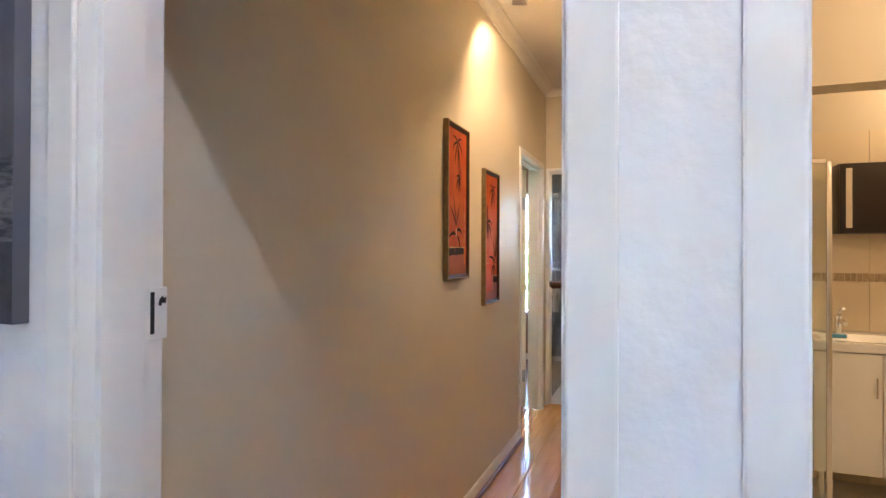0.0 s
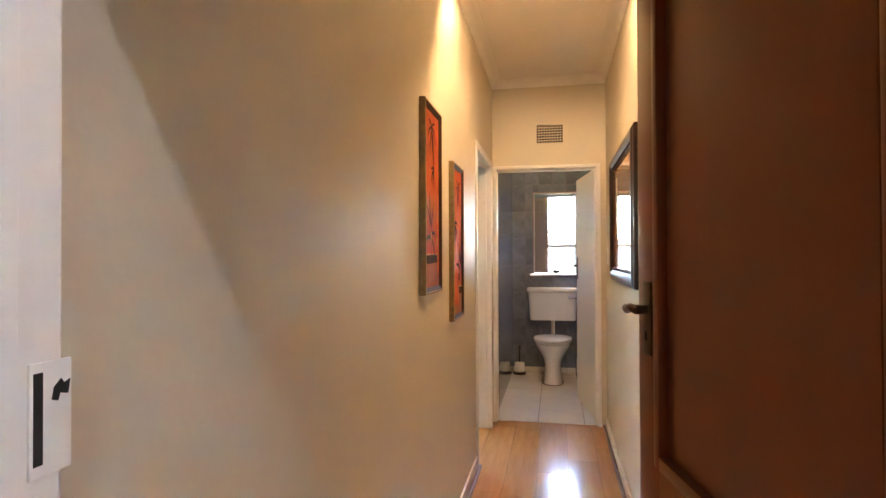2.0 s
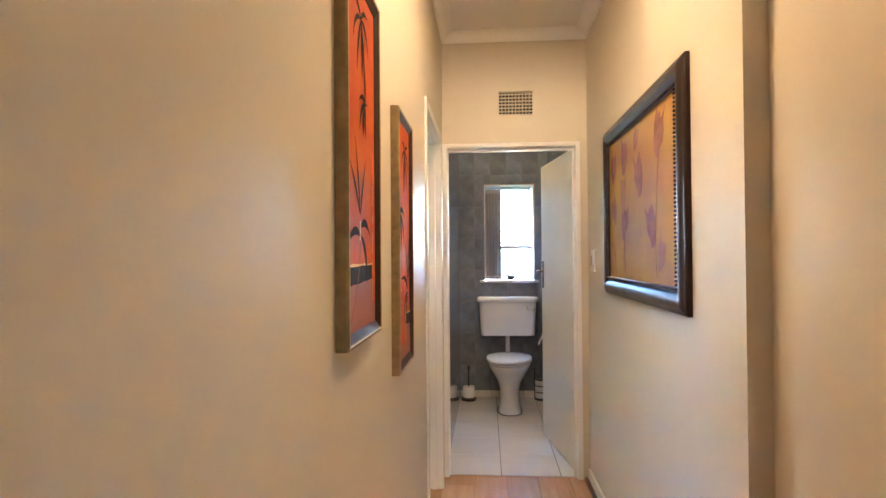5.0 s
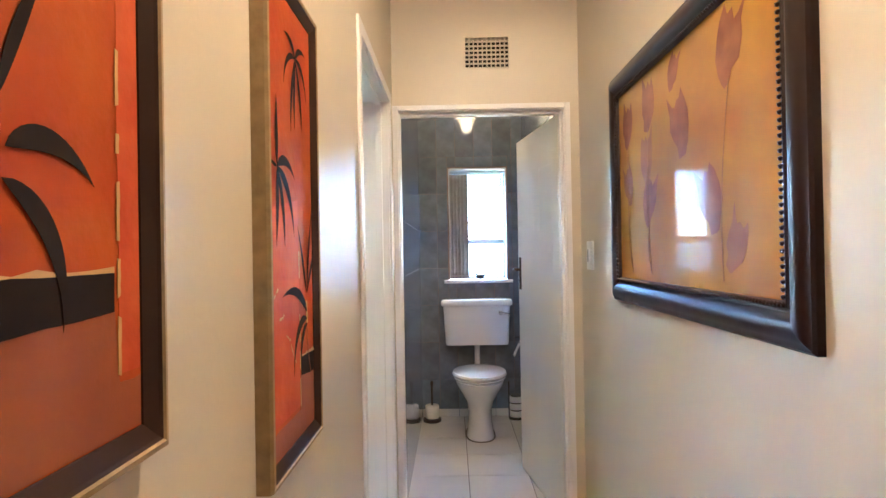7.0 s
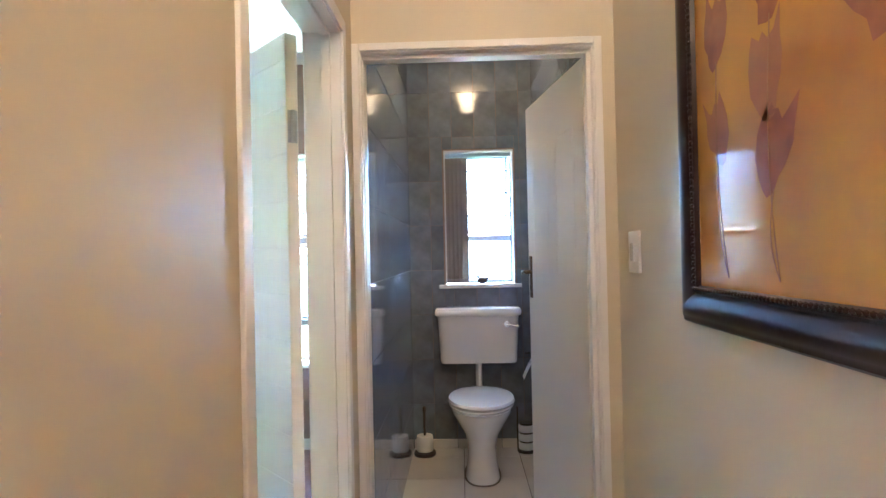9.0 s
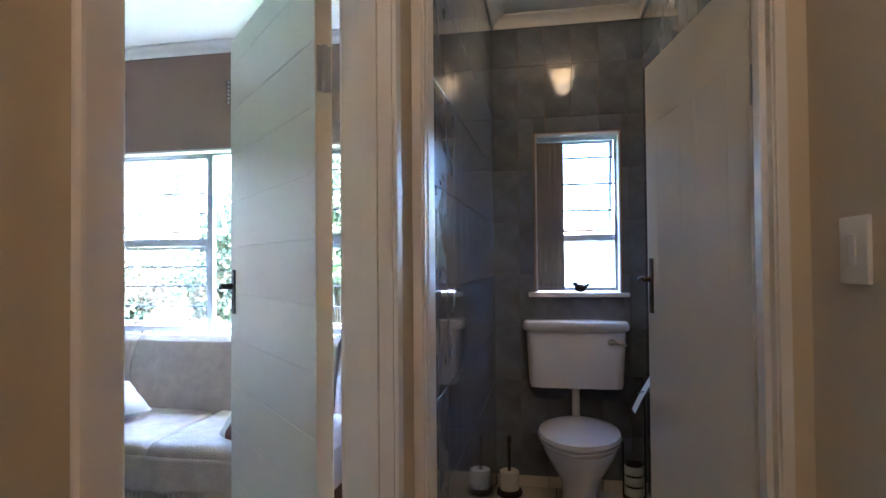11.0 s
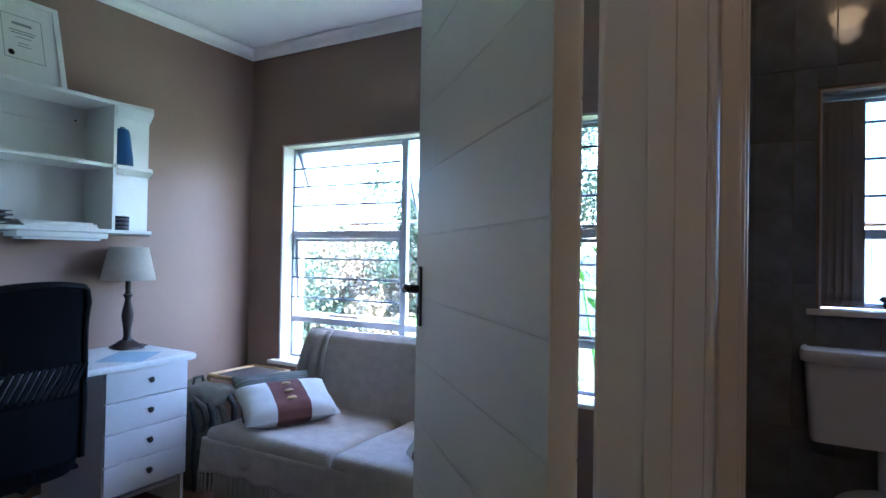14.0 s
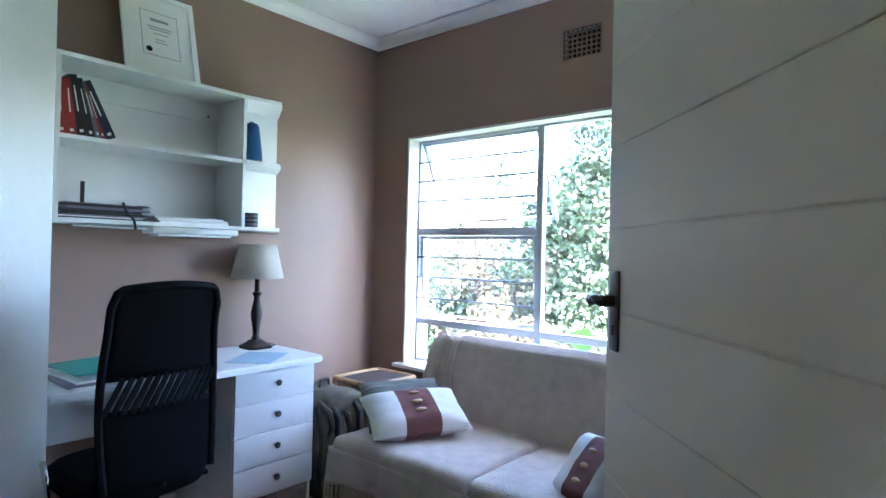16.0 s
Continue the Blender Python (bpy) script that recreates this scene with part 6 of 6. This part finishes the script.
def big_leaf_plant(x, y, seed, leaves, label, tall=1.0):
    rnd = random.Random(seed)
    p = thing("banana_plant", pose(x, y, -0.3), label, "plant")
    for i in range(leaves):
        a = 2 * math.pi * i / leaves + rnd.uniform(-0.4, 0.4)
        h, out = rnd.uniform(0.7, 1.55) * tall, rnd.uniform(0.15, 0.35)
        foot, top = Vector((0.03 * math.cos(a), 0.03 * math.sin(a), 0)), Vector((out * math.cos(a), out * math.sin(a), h))
        part("stalk", rod([foot, foot * 0.5 + top * 0.5 + Vector((0, 0, 0.05)), top], [0.02, 0.015, 0.010], 7), LEAF_BIG, p)
        L, W = rnd.uniform(0.5, 0.75), rnd.uniform(0.13, 0.19)
        d, side = Vector((math.cos(a), math.sin(a), 0)), Vector((-math.sin(a), math.cos(a), 0))

        def blade(u, v, top=top, L=L, W=W, d=d, side=side):
            q = 2 * v - 1
            w = W * math.sin(math.pi * min(u * 0.93 + 0.05, 1)) ** 0.6
            return top + d * (L * u * 0.55) + Vector((0, 0, L * (0.85 * u - 0.75 * u * u))) + side * q * w + Vector((0, 0, 0.06 * abs(q))) + Vector((0, 0, 0.006 * math.sin(u * 60) * abs(q)))

        part("leaf_blade", sheet(18, 6, blade), LEAF_BIG, p, "broad bright green blade")
    return p


big_leaf_plant(-1.62, 8.75, 3, 8, "bright green broad-leaved plant outside the window")
big_leaf_plant(-2.72, 8.45, 5, 9, "low bright green broad-leaved plant outside the window", 0.64)
structure("boundary_wall", box(-24, 18, 17.5, 17.7, -0.3, 1.4), material("weathered_wall_wash", (0.30, 0.29, 0.265), 0.8, vary=0.2, scale=2, bump=0.4, bump_scale=20), "sunlit weathered garden boundary wall", "wall")

# small pieces: floor boards and tiles
def shared(name, mesh, parent, m):
    ob = new(name, mesh)
    ob.parent = parent
    ob.matrix_basis = m
    return ob


def laid(name, floor, x0, x1, y0, y1, wide, long, gap, thick, mat, seed, top=0.0):
    """Boards along y in staggered rows, cut at the edges."""
    rnd = random.Random(seed)
    cache = {}
    x = x0
    while x < x1 - 0.01:
        w = min(wide, x1 - x)
        y = y0 - rnd.uniform(0, 0.9) * long
        while y < y1 - 0.01:
            a, b = max(y, y0), min(y + long, y1)
            if b - a > 0.02:
                key = (round(w, 3), round(b - a, 3))
                if key not in cache:
                    bm = box(0, w - gap, 0, b - a - gap, -thick, 0)
                    bmesh.ops.bevel(bm, geom=[e for e in bm.edges if e.verts[0].co.z > -1e-4 and e.verts[1].co.z > -1e-4], offset=0.0008, segments=1, affect="EDGES")
                    cache[key] = mesh_of(name, bm, mat)
                shared(name, cache[key], floor, pose(x, a, top))
            y += long
        x += wide


def tiled(name, wall_ob, origin, along, up, na, nu, wa, wu, gap, thick, mat, skip=(), inset=0.0):
    """A grid of tiles on a wall or floor; along and up are the unit vectors of the grid."""
    a, u = Vector(along), Vector(up)
    n = a.cross(u)
    turn = Matrix((a, u, n)).transposed().to_4x4()
    cache = {}
    for i in range(na):
        for j in range(nu):
            for (p0, p1, q0, q1) in cut((i * wa, (i + 1) * wa, j * wu, (j + 1) * wu), skip):
                key = (round(p1 - p0, 3), round(q1 - q0, 3))
                if key[0] < 0.012 or key[1] < 0.012:
                    continue
                if key not in cache:
                    bm = box(gap / 2, key[0] - gap / 2, gap / 2, key[1] - gap / 2, 0, thick)
                    bmesh.ops.bevel(bm, geom=[e for e in bm.edges if e.verts[0].co.z > 1e-4 and e.verts[1].co.z > 1e-4], offset=0.0012, segments=1, affect="EDGES")
                    cache[key] = mesh_of(name, bm, mat)
                shared(name, cache[key], wall_ob, Matrix.Translation(Vector(origin) + a * p0 + u * q0) @ turn)


def cut(r, skip):
    """A rectangle less the rectangles in skip, as rectangles."""
    rest = [r]
    for s in skip:
        out = []
        for a0, a1, b0, b1 in rest:
            if s[0] >= a1 or s[1] <= a0 or s[2] >= b1 or s[3] <= b0:
                out.append((a0, a1, b0, b1))
                continue
            if s[0] > a0:
                out.append((a0, s[0], b0, b1))
            if s[1] < a1:
                out.append((s[1], a1, b0, b1))
            m0, m1 = max(a0, s[0]), min(a1, s[1])
            if s[2] > b0:
                out.append((m0, m1, b0, s[2]))
            if s[3] < b1:
                out.append((m0, m1, s[3], b1))
        rest = out
    return rest


OBS = bpy.data.objects
laid("floor_board", OBS["floor_corridor"], LEFT, RIGHT + 0.06, 1.09, 5.365, 0.19, 1.25, 0.0012, 0.011, LAMINATE, 6)
laid("floor_board", OBS["floor_corridor"], LEFT - 0.108, LEFT, 4.35, 5.15, 0.15, 1.25, 0.0012, 0.011, LAMINATE, 7)
laid("floor_board", OBS["floor_study"], STUDY_X, -0.844, 3.0, BACK, 0.14, 1.1, 0.0015, 0.011, PARQUET, 8)
tiled("floor_tile", OBS["floor_toilet"], (-0.752, 5.372, -0.0055), (1, 0, 0), (0, 1, 0), 3, 6, 0.367, 0.362, 0.004, 0.0055, FLOOR_TILE, skip=((0.885, 2, -1, 3), (-1, 0.018, -1, 3), (-1, 2, 1.99, 3)))
hole = (-0.495 + 0.735, 0.002 + 0.735, 1.098, 2.055)
tiled("wall_tile", OBS["wall_outer"], (-0.735, BACK - 0.0, 0.0), (1, 0, 0), (0, 0, 1), 6, 9, 0.154, 0.306, 0.002, 0.008, GREY_TILE, skip=(hole, (0.864, 2, 0, 3), (-1, 2, 2.70, 3)))
tiled("wall_tile", OBS["wall_toilet_left"], (LEFT, 5.452, 0.0), (0, 1, 0), (0, 0, 1), 13, 9, 0.154, 0.306, 0.002, 0.008, GREY_TILE, skip=((1.909, 3, 0, 3), (-1, 3, 2.70, 3)))
tiled("wall_tile", OBS["wall_toilet_right"], (0.13, BACK - 0.009, 0.0), (0, -1, 0), (0, 0, 1), 13, 9, 0.154, 0.306, 0.002, 0.008, GREY_TILE, skip=((1.909, 3, 0, 3), (-1, 3, 2.70, 3)))
tiled("wall_tile", OBS["wall_corridor_end"], (0.13, 5.45, 0.0), (-1, 0, 0), (0, 0, 1), 6, 9, 0.154, 0.306, 0.002, 0.008, GREY_TILE, skip=((0.01, 0.87, 0, 2.10), (0.865, 2, 0, 3), (-1, 2, 2.70, 3)))
tiled("floor_tile_skirting", OBS["floor_toilet"], (-0.725, BACK - 0.0085, 0.0), (1, 0, 0), (0, 0, 1), 3, 1, 0.30, 0.065, 0.003, 0.008, FLOOR_TILE, skip=((0.843, 2, 0, 3),))
